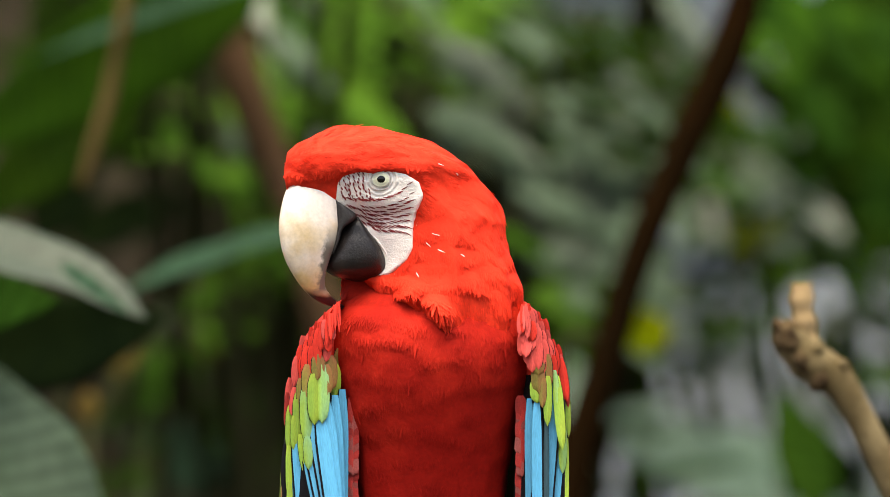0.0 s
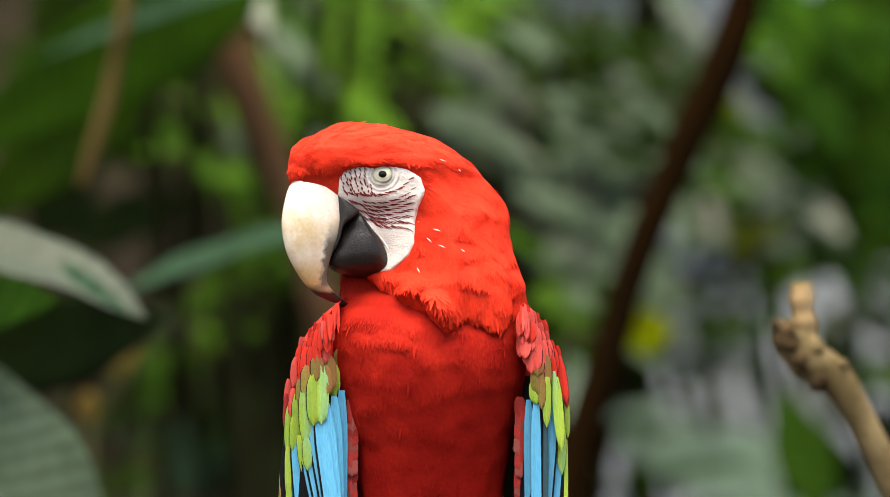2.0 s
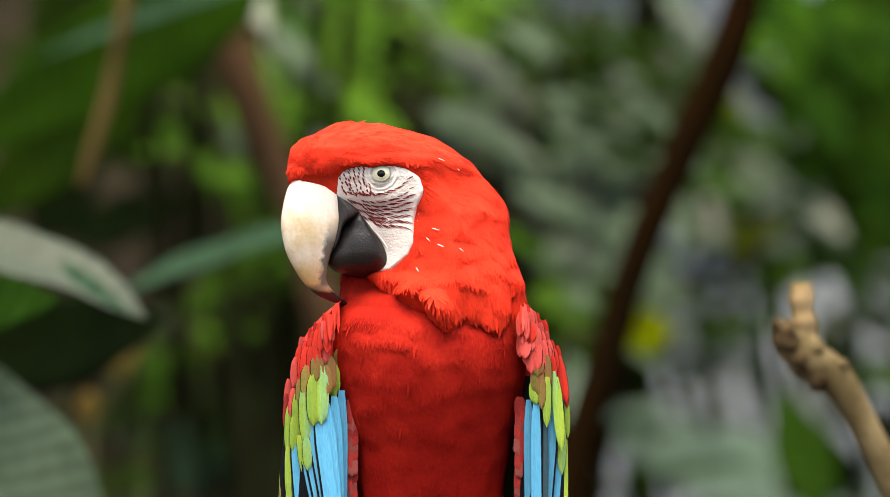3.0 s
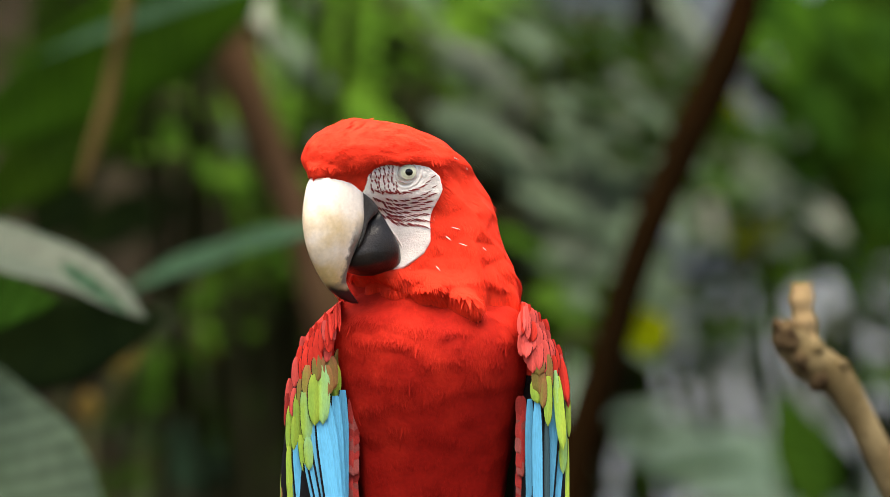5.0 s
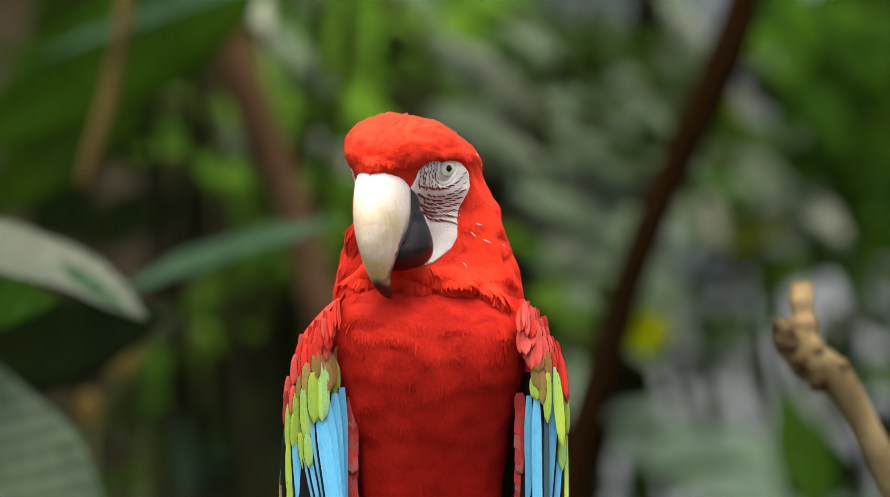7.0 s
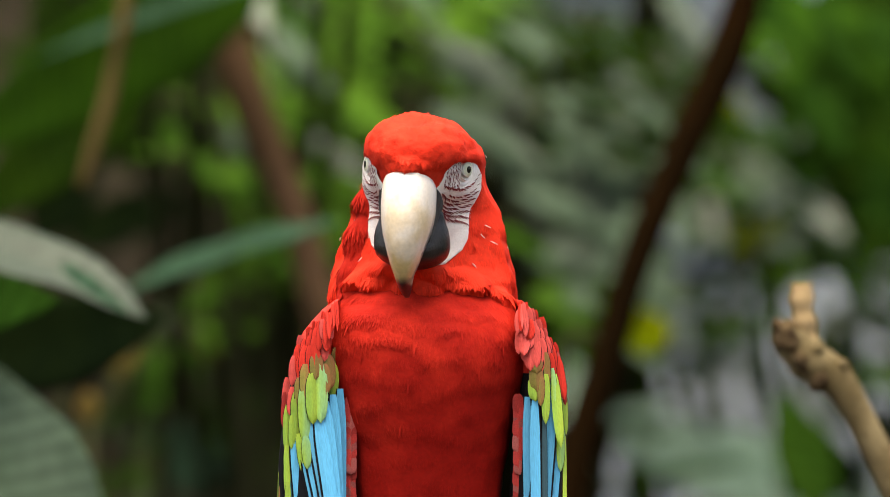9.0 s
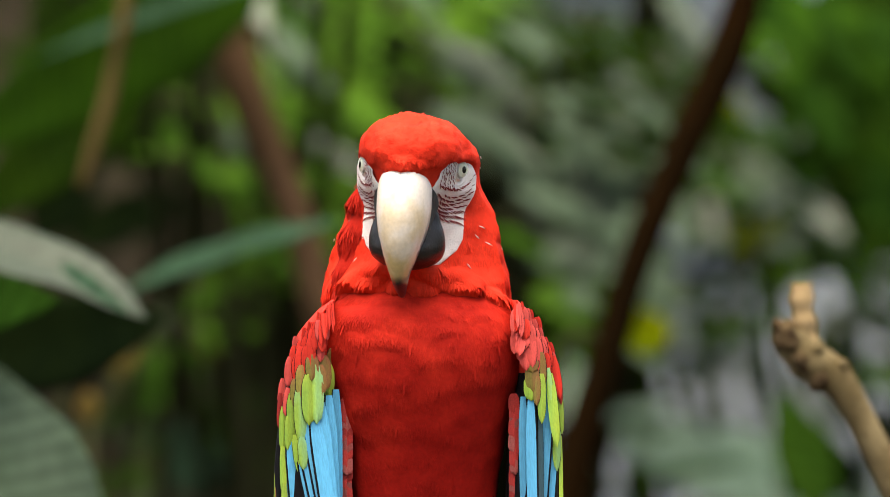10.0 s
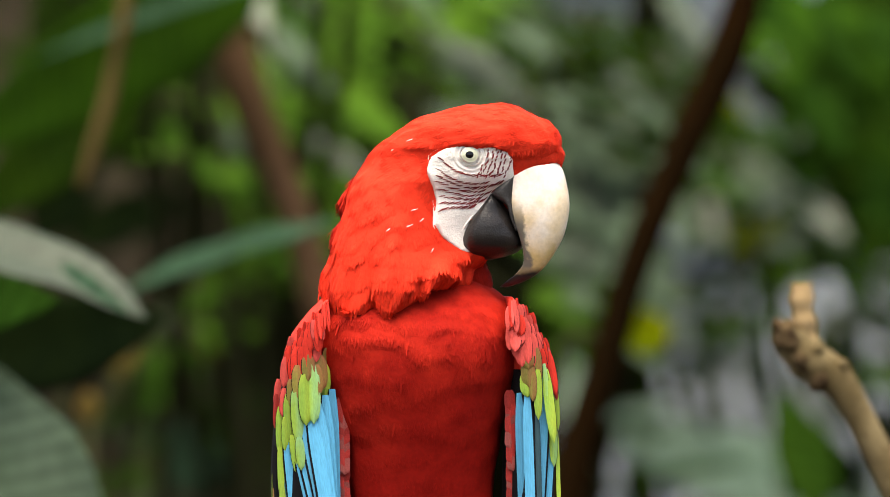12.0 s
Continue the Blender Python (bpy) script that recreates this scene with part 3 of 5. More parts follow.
    plant("wide_leaved_plant", "wide blue-green leaves of a low plant", "plant", G(1250, 8.3), [
        (1640, 1010, 7.3, 1000, 742, 7.2, 330, L_BLUE, (-0.1, -0.45, 0.9), 0.03, 0.12, 0.8),
        (1450, 900, 6.5, 1370, 690, 6.5, 110, L_GREEN, FRONT, 0.03, 0.12),
        (1110, 560, 7.6, 960, 760, 7.4, 110, L_BLUE, FRONT, 0.03, 0.12),
        (1130, 960, 7.1, 1010, 770, 7.0, 150, L_BLUE, (0.1, -0.5, 0.9), 0.03, 0.12, 0.7),
        (1060, 740, 6.9, 1200, 712, 6.9, 44, L_BLUE, (0, -.5, .9), 0.03, 0.12),
        (1080, 860, 6.9, 1330, 812, 6.9, 26, L_GREEN, FRONT, 0.03, 0.12),
        (1210, 600, 7.3, 1340, 585, 7.3, 40, L_GREEN, FRONT, 0.03, 0.12), (1200, 670, 7.3, 1260, 630, 7.3, 50, L_FOREST, FRONT, 0.03, 0.12),
        (1250, 480, 7.4, 1370, 445, 7.4, 50, L_SHADE, FRONT, 0.03, 0.12), (1380, 450, 7.4, 1480, 430, 7.4, 60, L_SHADE, FRONT, 0.03, 0.12), (1440, 480, 7.4, 1580, 440, 7.4, 60, L_DEEP, FRONT, 0.03, 0.12), (1200, 530, 7.4, 1240, 480, 7.4, 36, L_FOREST, FRONT, 0.03, 0.12),
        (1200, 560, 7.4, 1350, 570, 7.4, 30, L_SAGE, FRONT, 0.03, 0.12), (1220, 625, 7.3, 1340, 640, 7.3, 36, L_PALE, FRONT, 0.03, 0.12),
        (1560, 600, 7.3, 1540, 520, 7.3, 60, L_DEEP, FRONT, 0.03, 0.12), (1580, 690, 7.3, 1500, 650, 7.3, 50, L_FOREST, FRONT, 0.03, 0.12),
        (1440, 620, 7.4, 1500, 520, 7.4, 40, L_SAGE, FRONT, 0.03, 0.12), (1500, 880, 7.3, 1430, 760, 7.3, 90, L_SHADE, FRONT, 0.03, 0.12),
        (1600, 800, 7.4, 1470, 700, 7.4, 90, L_SHADE, FRONT, 0.03, 0.12),
    ], STALK)
    plant("tall_green_plant", "tall plant with big plain green leaves", "plant", G(1700, 8.5), [
        (1640, -60, 7.8, 1400, 330, 7.6, 330, L_FOREST, FRONT, 0.0, 0.1),
        (1700, 100, 7.6, 1480, 460, 7.4, 220, L_FOREST, FRONT, 0.0, 0.1),
        (1380, -60, 7.9, 1330, 120, 7.7, 110, L_FOREST, FRONT, 0.02, 0.1), (1400, 270, 7.0, 1465, 189, 7.0, 55, L_PALE, FRONT, 0.02, 0.1), (1470, 340, 7.0, 1590, 270, 7.0, 80, L_DEEP, FRONT, 0.02, 0.1),
        (1590, 140, 7.0, 1420, 50, 7.0, 90, L_MID, FRONT, 0.02, 0.1), (1600, 20, 7.0, 1480, -10, 7.0, 70, L_DEEP, FRONT, 0.02, 0.1), (1400, 190, 7.0, 1300, 130, 7.0, 70, L_SHADE, FRONT, 0.02, 0.1),
        (1560, 420, 7.3, 1400, 330, 7.2, 110, L_DEEP, FRONT, 0.02, 0.1),
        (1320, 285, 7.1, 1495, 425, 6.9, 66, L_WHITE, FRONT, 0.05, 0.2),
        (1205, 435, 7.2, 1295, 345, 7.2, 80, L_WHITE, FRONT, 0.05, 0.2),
        (1270, 260, 7.2, 1300, 170, 7.2, 60, L_YELLOW, FRONT, 0.02, 0.1),
        (1270, 430, 7.2, 1400, 400, 7.2, 60, L_YELLOW, FRONT, 0.02, 0.1),
        (1330, 500, 7.2, 1430, 470, 7.2, 70, L_BRIGHT, FRONT, 0.02, 0.1),
        (1560, 500, 7.3, 1480, 480, 7.2, 70, L_MID, FRONT, 0.02, 0.1),
        (1600, 690, 7.3, 1520, 660, 7.2, 70, L_BRIGHT, FRONT, 0.02, 0.1),
    ], L_MID)
    plant("sapling", "slender sapling with a yellow-green leaf", "tree", G(960, 6.0), [
        (1095, 590, 6.0, 1185, 580, 6.0, 85, L_YELLOW, (0, -1, 0.3), 0.0, 0.05),
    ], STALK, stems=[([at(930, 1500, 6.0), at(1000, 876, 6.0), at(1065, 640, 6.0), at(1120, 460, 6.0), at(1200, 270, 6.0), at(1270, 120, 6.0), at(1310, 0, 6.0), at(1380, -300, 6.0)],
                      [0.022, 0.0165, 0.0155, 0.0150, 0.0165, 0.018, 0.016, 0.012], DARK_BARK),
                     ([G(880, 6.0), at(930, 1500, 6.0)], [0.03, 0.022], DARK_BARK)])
    plant("leaning_tree", "leaning russet-barked young tree with a few pale leaves", "tree", G(700, 6.3), [
        (400, -60, 6.4, 475, 60, 6.3, 60, L_WHITE, FRONT, 0.04, 0.15), (482, 60, 6.5, 594, 172, 6.4, 36, L_PALE, FRONT, 0.04, 0.15)],
          STALK, stems=[([G(700, 6.3), at(600, 900, 6.3), at(555, 500, 6.3), at(490, 300, 6.3), at(430, 150, 6.3), at(395, 0, 6.3), at(330, -300, 6.3)],
                         [0.03, 0.022, 0.0165, 0.0165, 0.019, 0.017, 0.014], RUSSET_BARK),
                        ([G(720, 6.4), at(640, 900, 6.4), at(560, 470, 6.4), at(505, 320, 6.4), at(455, 160, 6.4), at(425, 40, 6.4), at(400, -200, 6.4)],
                         [0.012, 0.01, 0.009, 0.009, 0.009, 0.008, 0.006], TWIG)])
    plant("dry_twig", "thin dry tan twig hanging among leaves", "twig", at(225, -80, 5.8), [],
          STALK, stems=[([at(228, -700, 5.9), at(225, -80, 5.8), at(200, 130, 5.8), at(165, 260, 5.8), at(143, 330, 5.8)], [0.007, 0.006, 0.006, 0.006, 0.004], TWIG)])
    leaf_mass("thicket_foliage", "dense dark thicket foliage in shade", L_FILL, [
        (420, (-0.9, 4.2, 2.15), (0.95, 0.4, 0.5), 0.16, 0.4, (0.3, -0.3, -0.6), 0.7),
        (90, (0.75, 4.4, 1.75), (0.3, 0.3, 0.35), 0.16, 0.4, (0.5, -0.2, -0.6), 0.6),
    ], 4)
    B = lambda px, py, far, w, h: (tuple(at(px, py, far)), (w * S * far / FOCUS, 0.25, h * S * far / FOCUS))
    leaf_mass("bright_shrub_foliage", "bright green shrub leaves", L_BRIGHT, [
        (60, *B(470, 250, 6.7, 110, 190), 0.05, 0.35, (0.5, -0.6, -0.3), 0.4), (46, *B(640, 60, 6.9, 170, 80), 0.06, 0.35, (0.7, -0.6, -0.3), 0.4), (26, *B(1020, 560, 6.7, 90, 60), 0.05, 0.35, (0.6, -0.6, -0.3), 0.4), (34, *B(430, 500, 6.7, 100, 90), 0.05, 0.35, (0.6, -0.6, -0.3), 0.4)], 15)
    leaf_mass("pale_shrub_foliage", "pale grey-green shrub leaves", L_PALE, [
        (50, *B(1020, 330, 6.6, 110, 160), 0.055, 0.25, (0.7, -0.6, -0.35), 0.25), (32, *B(1050, 480, 6.6, 90, 110), 0.055, 0.28, (0.7, -0.6, -0.35), 0.25), (22, *B(1330, 350, 7.0, 150, 90), 0.05, 0.35, (0.6, -0.6, -0.3), 0.4)], 16)
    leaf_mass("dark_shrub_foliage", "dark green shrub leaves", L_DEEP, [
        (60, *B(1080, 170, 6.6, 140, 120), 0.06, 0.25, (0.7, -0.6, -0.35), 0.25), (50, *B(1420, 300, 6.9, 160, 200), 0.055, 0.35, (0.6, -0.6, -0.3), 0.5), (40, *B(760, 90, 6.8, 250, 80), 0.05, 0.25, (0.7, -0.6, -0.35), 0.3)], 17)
    # leaves added overhead, out of view, to keep light off the shrubs
    leaf_mass("tree_canopy", "unseen leafy canopy added to shade the shrubs", L_FILL, [
        (380, (-3.1, 4.8, 4.3), (2.9, 2.9, 0.7), 0.45, 0.45, (0.2, -0.3, -0.5), 0.7)], 6)
    # hedge added at the sides, rear and behind the lens against low sky
    leaf_mass("far_hedge", "added green hedge, mostly unseen, blocking low sky light", L_FILL, [
        (900, (-5.5, 1.0, 1.6), (0.8, 6.5, 1.6), 0.5, 0.4, (0.6, 0, -0.5), 0.6),
        (900, (5.5, 1.0, 1.6), (0.8, 6.5, 1.6), 0.5, 0.4, (-0.6, 0, -0.5), 0.6),
        (700, (0, -8.5, 1.2), (6, 0.8, 1.2), 0.5, 0.4, (0, 0.6, -0.5), 0.6),
        (900, (0, 9.0, 2.6), (6, 0.8, 1.2), 0.5, 0.4, (0, -0.6, -0.5), 0.6),
    ], 5)


def stub_branch():
    root = tagged(new("broken_branch"), "tan knotted branch with a broken stubby end", "branch")
    far = 4.5
    foot = Vector((at(2100, 0, far).x, 0.5, 0.0))
    root.location = foot
    P = lambda x, y, d=far: at(x, y, d) - foot
    main = spline([Vector((0, 0, -0.02)), P(1830, 1500), P(1650, 1020), P(1538, 780), P(1474, 670), P(1424, 634), P(1392, 598), P(1382, 572)], 48)
    rad = [table([(0, .03), (1, .0175), (2, .0125), (3, .0094), (4, .0114), (5, .0128), (6, .0112), (7, .0068)], 7 * k / 48)[0] for k in range(49)]
    v, f = tube(main, rad, 16, rough=0.12, seed=3)
    part("limb", mesh_of("limb", v, f, TAN_BARK), root)
    v, f = tube(spline([P(1425, 620), P(1420, 580), P(1414, 540), P(1413, 500)], 14), [.0070 + .0008 * math.sin(k * 1.3) for k in range(15)], 12, rough=0.12, seed=5)
    part("stub", mesh_of("stub", v, f, TAN_END), root, "pale broken stub")
    for (x, y, r, sd) in ((1388, 594, .0080, 1), (1438, 612, .0046, 2), (1484, 642, .0030, 3), (1414, 636, .0066, 4), (1374, 574, .0040, 5), (1444, 670, .0058, 6)):
        bm = bmesh.new()
        bmesh.ops.create_icosphere(bm, subdivisions=3, radius=r)
        for q in bm.verts:
            q.co *= 1 + 0.45 * noise.noise(q.co * 150 + Vector((sd * 7, 0, 0)))
            q.co.z *= 1.3
        me = bpy.data.meshes.new("knot")
        bm.to_mesh(me)
        bm.free()
        me.materials.append(TAN_BARK if sd in (2, 3) else KNOT_BARK)
        me.polygons.foreach_set("use_smooth", [True] * len(me.polygons))
        part("knot", me, root, m=Matrix.Translation(P(x, y, far - 0.008)))


# ---- the bird: lengths in its own grid, times S ----
AXIS_X, BASE_Y = 757, 1120
CHEST_ROWS = [  # height, half width, front, back
    (-40, 40, 20, 60), (0, 82, 50, 110), (60, 106, 72, 140), (140, 120, 90, 150), (240, 130, 106, 150), (330, 144, 128, 145), (400, 165, 148, 140),
    (450, 179, 160, 136), (490, 188, 163, 134), (520, 190, 161, 134), (555, 182, 146, 134), (585, 158, 116, 128), (630, 104, 60, 100), (690, 50, 30, 50)]
HEAD_ROWS = [  # height, front, widest at, back, half width, wedge
    (95, -40, -12, 20, 14, 0), (91, -58, -12, 34, 36, 0), (83, -78, 0, 54, 58, 0), (69, -113, 15, 104, 80, 0), (50, -139, 30, 139, 96, 0), (30, -147, 50, 165, 104, 0), (16, -149, 60, 181, 107, 0.06),
    (5, -149, 60, 194, 105, 0.18), (-6, -147.5, 60, 203, 104.5, 0.4), (-22, -142, 75, 214, 107, 0.48), (-40, -120, 100, 225, 114, 0.5), (-68, -130, 122, 236, 127, 1), (-95, -100, 122, 240, 136, 1), (-123, -62, 115, 247, 144, 1), (-150, -48, 115, 253, 152, 1),
    (-171, -36, 115, 257, 157, 0.85), (-186, -12, 115, 262, 160, 0.5), (-205, 2, 115, 266, 162, 0.2), (-228, 8, 115, 268, 164, 0), (-248, 14, 115, 266, 162, 0), (-262, 26, 115, 256, 150, 0), (-270, 50, 115, 224, 112, 0)]
FACE = [(-72, -40), (-77, -14), (-68, 12), (-38, 22), (-12, 19), (14, 23), (42, 15), (69, -4), (77, -30), (67, -58), (61, -90), (62, -122), (53, -144),
        (39, -158), (24, -170), (6, -175), (-6, -160), (-20, -135), (-34, -105), (-54, -76), (-68, -54)]


def half_width(v, y):
    f, m, b, w, k = v
    u = min(1.0, (m - y) / (m - f) if y < m else (y - m) / (b - m))
    round_side = math.sqrt(max(0.0, 1 - u * u)) if y < m else max(0.0, 1 - u ** 3.4) ** (1 / 3)
    if y < m and k > 0:
        round_side += k * ((1 - u) ** 1.2 - round_side)
    return w * round_side


def lore_edge(z):
    """Where the feathers stop at the beak: a slanting line from the forehead to the gape."""
    return table([(-180, 11), (-86, -20), (-62, -52), (-40, -82), (-28, -96), (-18, -112), (-10, -134), (-4, -160), (10, -200)], z)[0]


def snub(y, z):
    """The face ends bluntly behind the beak."""
    if z > 6 or z < -60:
        return 1.0
    return max(0.0, min(1.0, (y - lore_edge(z) + 7) / 9))


def head_x(y, z):
    return half_width(table(HEAD_ROWS, z), y) * snub(y, z)


def skin_x(y, z):
    """The bare skin lies under the brow, which overhangs it."""
    return head_x(y, min(z, -5))


def inside(poly, y, z):
    hit = False
    for (a, b), (c, d) in zip(poly, poly[1:] + poly[:1]):
        if (b > z) != (d > z) and y < (c - a) * (z - b) / (d - b) + a:
            hit = not hit
    return hit


def edge_gap(poly, y, z):
    best = 1e9
    for (a, b), (c, d) in zip(poly, poly[1:] + poly[:1]):
        t = max(0, min(1, ((y - a) * (c - a) + (z - b) * (d - b)) / ((c - a) ** 2 + (d - b) ** 2)))
        best = min(best, math.hypot(y - a - t * (c - a), z - b - t * (d - b)))
    return best


def shell(rows, section, levels, sides):
    """Closed loft of level sections. section(values, angle) gives x, y."""
    zs = [r[0] for r in rows]
    lo, hi = min(zs), max(zs)
    verts, faces = [], []
    for i in range(levels + 1):
        t = i / levels
        z = lo + (hi - lo) * t
        vals = table(rows, z)
        for k in range(sides):
            x, y = section(vals, 2 * math.pi * k / sides)
            verts.append(Vector((x, y, z)))
    for i in range(levels):
        for k in range(sides):
            a, b = i * sides + k, i * sides + (k + 1) % sides
            faces.append((a, b, b + sides, a + sides))
    faces.append(tuple(range(sides))[::-1])
    faces.append(tuple(range(levels * sides, (levels + 1) * sides)))
    return verts, faces


def head_section(v, a):
    f, m, b, w, k = v
    s, c = math.sin(a), math.cos(a)
    y = m + (s * (b - m) if s > 0 else s * (m - f))
    return math.copysign(half_width(v, y), c), y


def chest_section(v, a):
    w, f, b = v
    s, c = math.sin(a), math.cos(a)
    c = math.copysign(abs(c) ** 0.85, c)
    return 2 + w * c, s * (b if s > 0 else f)


def vertex_normals(verts, faces):
    V = np.array([tuple(v) for v in verts])
    Q = np.array([f for f in faces if len(f) == 4])
    n = np.cross(V[Q[:, 2]] - V[Q[:, 0]], V[Q[:, 3]] - V[Q[:, 1]])
    out = np.zeros_like(V)
    for k in range(4):
        np.add.at(out, Q[:, k], n)
    return out / (np.linalg.norm(out, axis=1)[:, None] + 1e-9)


def coat(verts, faces, count, flow, keep, length, width, lift, seed, jitter=0.25, soft=0.8):
    """Short overlapping feather blades laid over a surface, joined: corners, faces, normals."""
    rng = np.random.RandomState(seed)
    V = np.array([tuple(v) for v in verts])
    VN = vertex_normals(verts, faces)
    quads = np.array([f for f in faces if len(f) == 4])
    A, B, C, Dd = (V[quads[:, i]] for i in range(4))
    area = np.linalg.norm(np.cross(C - A, Dd - B), axis=1) + 1e-9
    pick = rng.choice(len(quads), count, p=area / area.sum())
    u, v = rng.rand(count, 1), rng.rand(count, 1)
    blend = lambda X: (X[quads[pick, 0]] * (1 - u) + X[quads[pick, 1]] * u) * (1 - v) + (X[quads[pick, 3]] * (1 - u) + X[quads[pick, 2]] * u) * v
    P, Nn = blend(V), blend(VN)
    Nn /= np.linalg.norm(Nn, axis=1)[:, None] + 1e-9
    F = np.array([flow(*p) for p in P]) + rng.randn(count, 3) * jitter * 0.5
    F -= Nn * (F * Nn).sum(1)[:, None]
    F /= np.linalg.norm(F, axis=1)[:, None] + 1e-9
    ln = np.array([length(*p) for p in P])[:, None] * rng.uniform(0.7, 1.25, (count, 1))
    ok = np.array([keep(*p) and keep(*q, 6.0) for p, q in zip(P, P + F * ln * 0.8)])
    P, Nn, F, ln = P[ok], Nn[ok], F[ok], ln[ok]
    n = len(P)
    Sd = np.cross(Nn, F)
    wd = width * rng.uniform(0.7, 1.3, (n, 1)) * ln
    lf = lift * rng.uniform(0.3, 1.5, (n, 1)) * ln
    base = P - Nn * 0.6
    out = np.stack([base, base + F * ln * .4 - Sd * wd * .5 + Nn * (lf * .5 + .5), base + F * ln * .4 + Sd * wd * .5 + Nn * (lf * .5 + .5),
                    base + F * ln * .8 - Sd * wd * .35 + Nn * (lf * .85 + .4), base + F * ln * .8 + Sd * wd * .35 + Nn * (lf * .85 + .4), base + F * ln + Nn * lf * .9], 1).reshape(-1, 3)
    lean = Nn + Sd * rng.randn(n, 1) * (1 - soft) + F * rng.randn(n, 1) * (1 - soft) * .6
    nor = np.repeat(lean[:, None, :], 6, 1)
    for k, sgn in ((1, -1), (2, 1), (3, -1), (4, 1)):
        nor[:, k] += Sd * sgn * 0.18
    nor = nor.reshape(-1, 3)
    nor /= np.linalg.norm(nor, axis=1)[:, None]
    fs = [q for i in (np.arange(n) * 6).tolist() for q in ((i, i + 1, i + 2), (i + 1, i + 3, i + 4, i + 2), (i + 3, i + 5, i + 4))]
    return out.tolist(), fs, nor


def plumage(name, base, coats, mat):
    """One mesh of a base form and its feather coats, shaded along the form."""
    verts, faces, _ = merge(base, *[c[:2] for c in coats])
    me = mesh_of(name, verts, faces, mat)
    me.normals_split_custom_set_from_vertices(np.vstack([vertex_normals(*base)] + [c[2] for c in coats]).tolist())
    return me


def merge(*pieces):
    verts, faces, slots = [], [], []
    for k, (v, f) in enumerate(pieces):
        o = len(verts)
        verts += [Vector(q) * S for q in v]
        faces += [tuple(i + o for i in q) for q in f]
        slots += [k] * len(f)
    return verts, faces, slots


def lump(x, y, z, scale, seed):
    return noise.noise((x / scale + seed, y / scale, z / scale))


def roughen(verts, amount, scale, seed, cx=0, cy=0):
    for v in verts:
        d = Vector((v.x - cx, v.y - cy, 0))
        if d.length > 1:
            v += d.normalized() * amount * lump(v.x, v.y, v.z, scale, seed)


def build_head(bird):
    v, f = shell(HEAD_ROWS, head_section, 110, 120)
    for q in v:
        q.x *= snub(q.y, q.z)
    roughen(v, 7, 64, 3.0, 0, 100)
    roughen(v, 2.4, 26, 5.0, 0, 100)
    for q in v:            # tufts of the ruff, hanging over the neck in lobes
        k = min(1.0, max(0.0, (-150 - q.z) / 90))
        if k > 0:
            turn = math.atan2(q.x, -(q.y - 115))
            wave = abs(math.sin(turn * 5.5 + 2.2 * lump(q.x, q.y, 0, 90, 2.0))) ** .8
            fold = abs(lump(q.x, q.y, q.z * .6, 46, 7.0))
            d = Vector((q.x, q.y - 115, 0)).normalized()
            q += d * k * (15 * wave - 9 + 22 * (fold - .25))
            rear = max(0.0, min(1.0, (abs(turn) - 1.0) / .55))
            q.z -= k * k * (rear * (26 * wave - 10 + 26 * lump(q.x, q.y, 0, 60, 1.5)) - (1 - rear) * 33)
    for q in v:            # the ruff is fuller on the bird's left
        if q.x < 0 and q.z < -60 and q.y > 40:
            q.x *= 1 - .06 * min(1, (-60 - q.z) / 140) * min(1, (q.y - 40) / 60)
    for q in v:            # soft tufts combed back over crown and cheek
        if q.z > -200:
            d = Vector((q.x, q.y - 60, q.z + 60)).normalized()
            tip = .25 + .5 * max(0.0, min(1.0, (20 - q.z) / 120))
            along, across = q.y * math.cos(tip) - q.z * math.sin(tip), q.y * math.sin(tip) + q.z * math.cos(tip)
            q += d * (4.5 * noise.noise((q.x / 24, along / 50, across / 24 + 3)) + 2.0 * noise.noise((q.x / 9, along / 34, across / 9 + 8)))
    for q in v:
        d = Vector((q.x, q.y - 60, q.z + 60))
        q -= d.normalized() * 3.0
        if inside(FACE, q.y, q.z) and abs(q.x) > 20:
            deep = max(0, abs(q.x) - skin_x(q.y, q.z)) if q.z > 1 else 0
            q.x -= math.copysign((8 + deep) * min(1, max(0, edge_gap(FACE, q.y, q.z) - 4) / 8), q.x)

    def flow(x, y, z):
        back = max(0.0, min(1.0, (z + 120) / 160))
        return (0.25 * np.sign(x) * (1 if y < 60 else 0), 0.15 + 1.2 * back * (1 if y < 180 else .3), -0.25 - (1 - back) - (0.9 if y > 150 else 0))

    def keep(x, y, z, slack=5.5):
        if inside(FACE, y, z) and edge_gap(FACE, y, z) > slack + 2.5 * lump(0, y, z, 7, 1.0):
            return False
        if -180 < z < 6 and y < lore_edge(z):
            return False
        return True

    def length(x, y, z):
        return 9 if y < -60 and z > -40 else 12 if z > 20 else 14 if z > -150 else 16 if z > -215 else 23

    c1 = coat(v, f, 80000, flow, keep, length, 0.16, 0.012, 11, 0.3, 0.95)
    c2 = coat(v, f, 900, flow, lambda x, y, z, slack=2.5: keep(x, y, z, slack) and (y > 120 or z < -150 or z > 60), lambda x, y, z: length(x, y, z) * 1.4, 0.15, 0.07, 12, 0.4, 0.95)
    c3 = coat(v, f, 650, lambda x, y, z: (0, 1, .35), lambda x, y, z, slack=0: z > 66 and abs(x) < 45 and y < 30, lambda x, y, z: 17, 0.2, 0.17, 13, 0.5, 0.95)
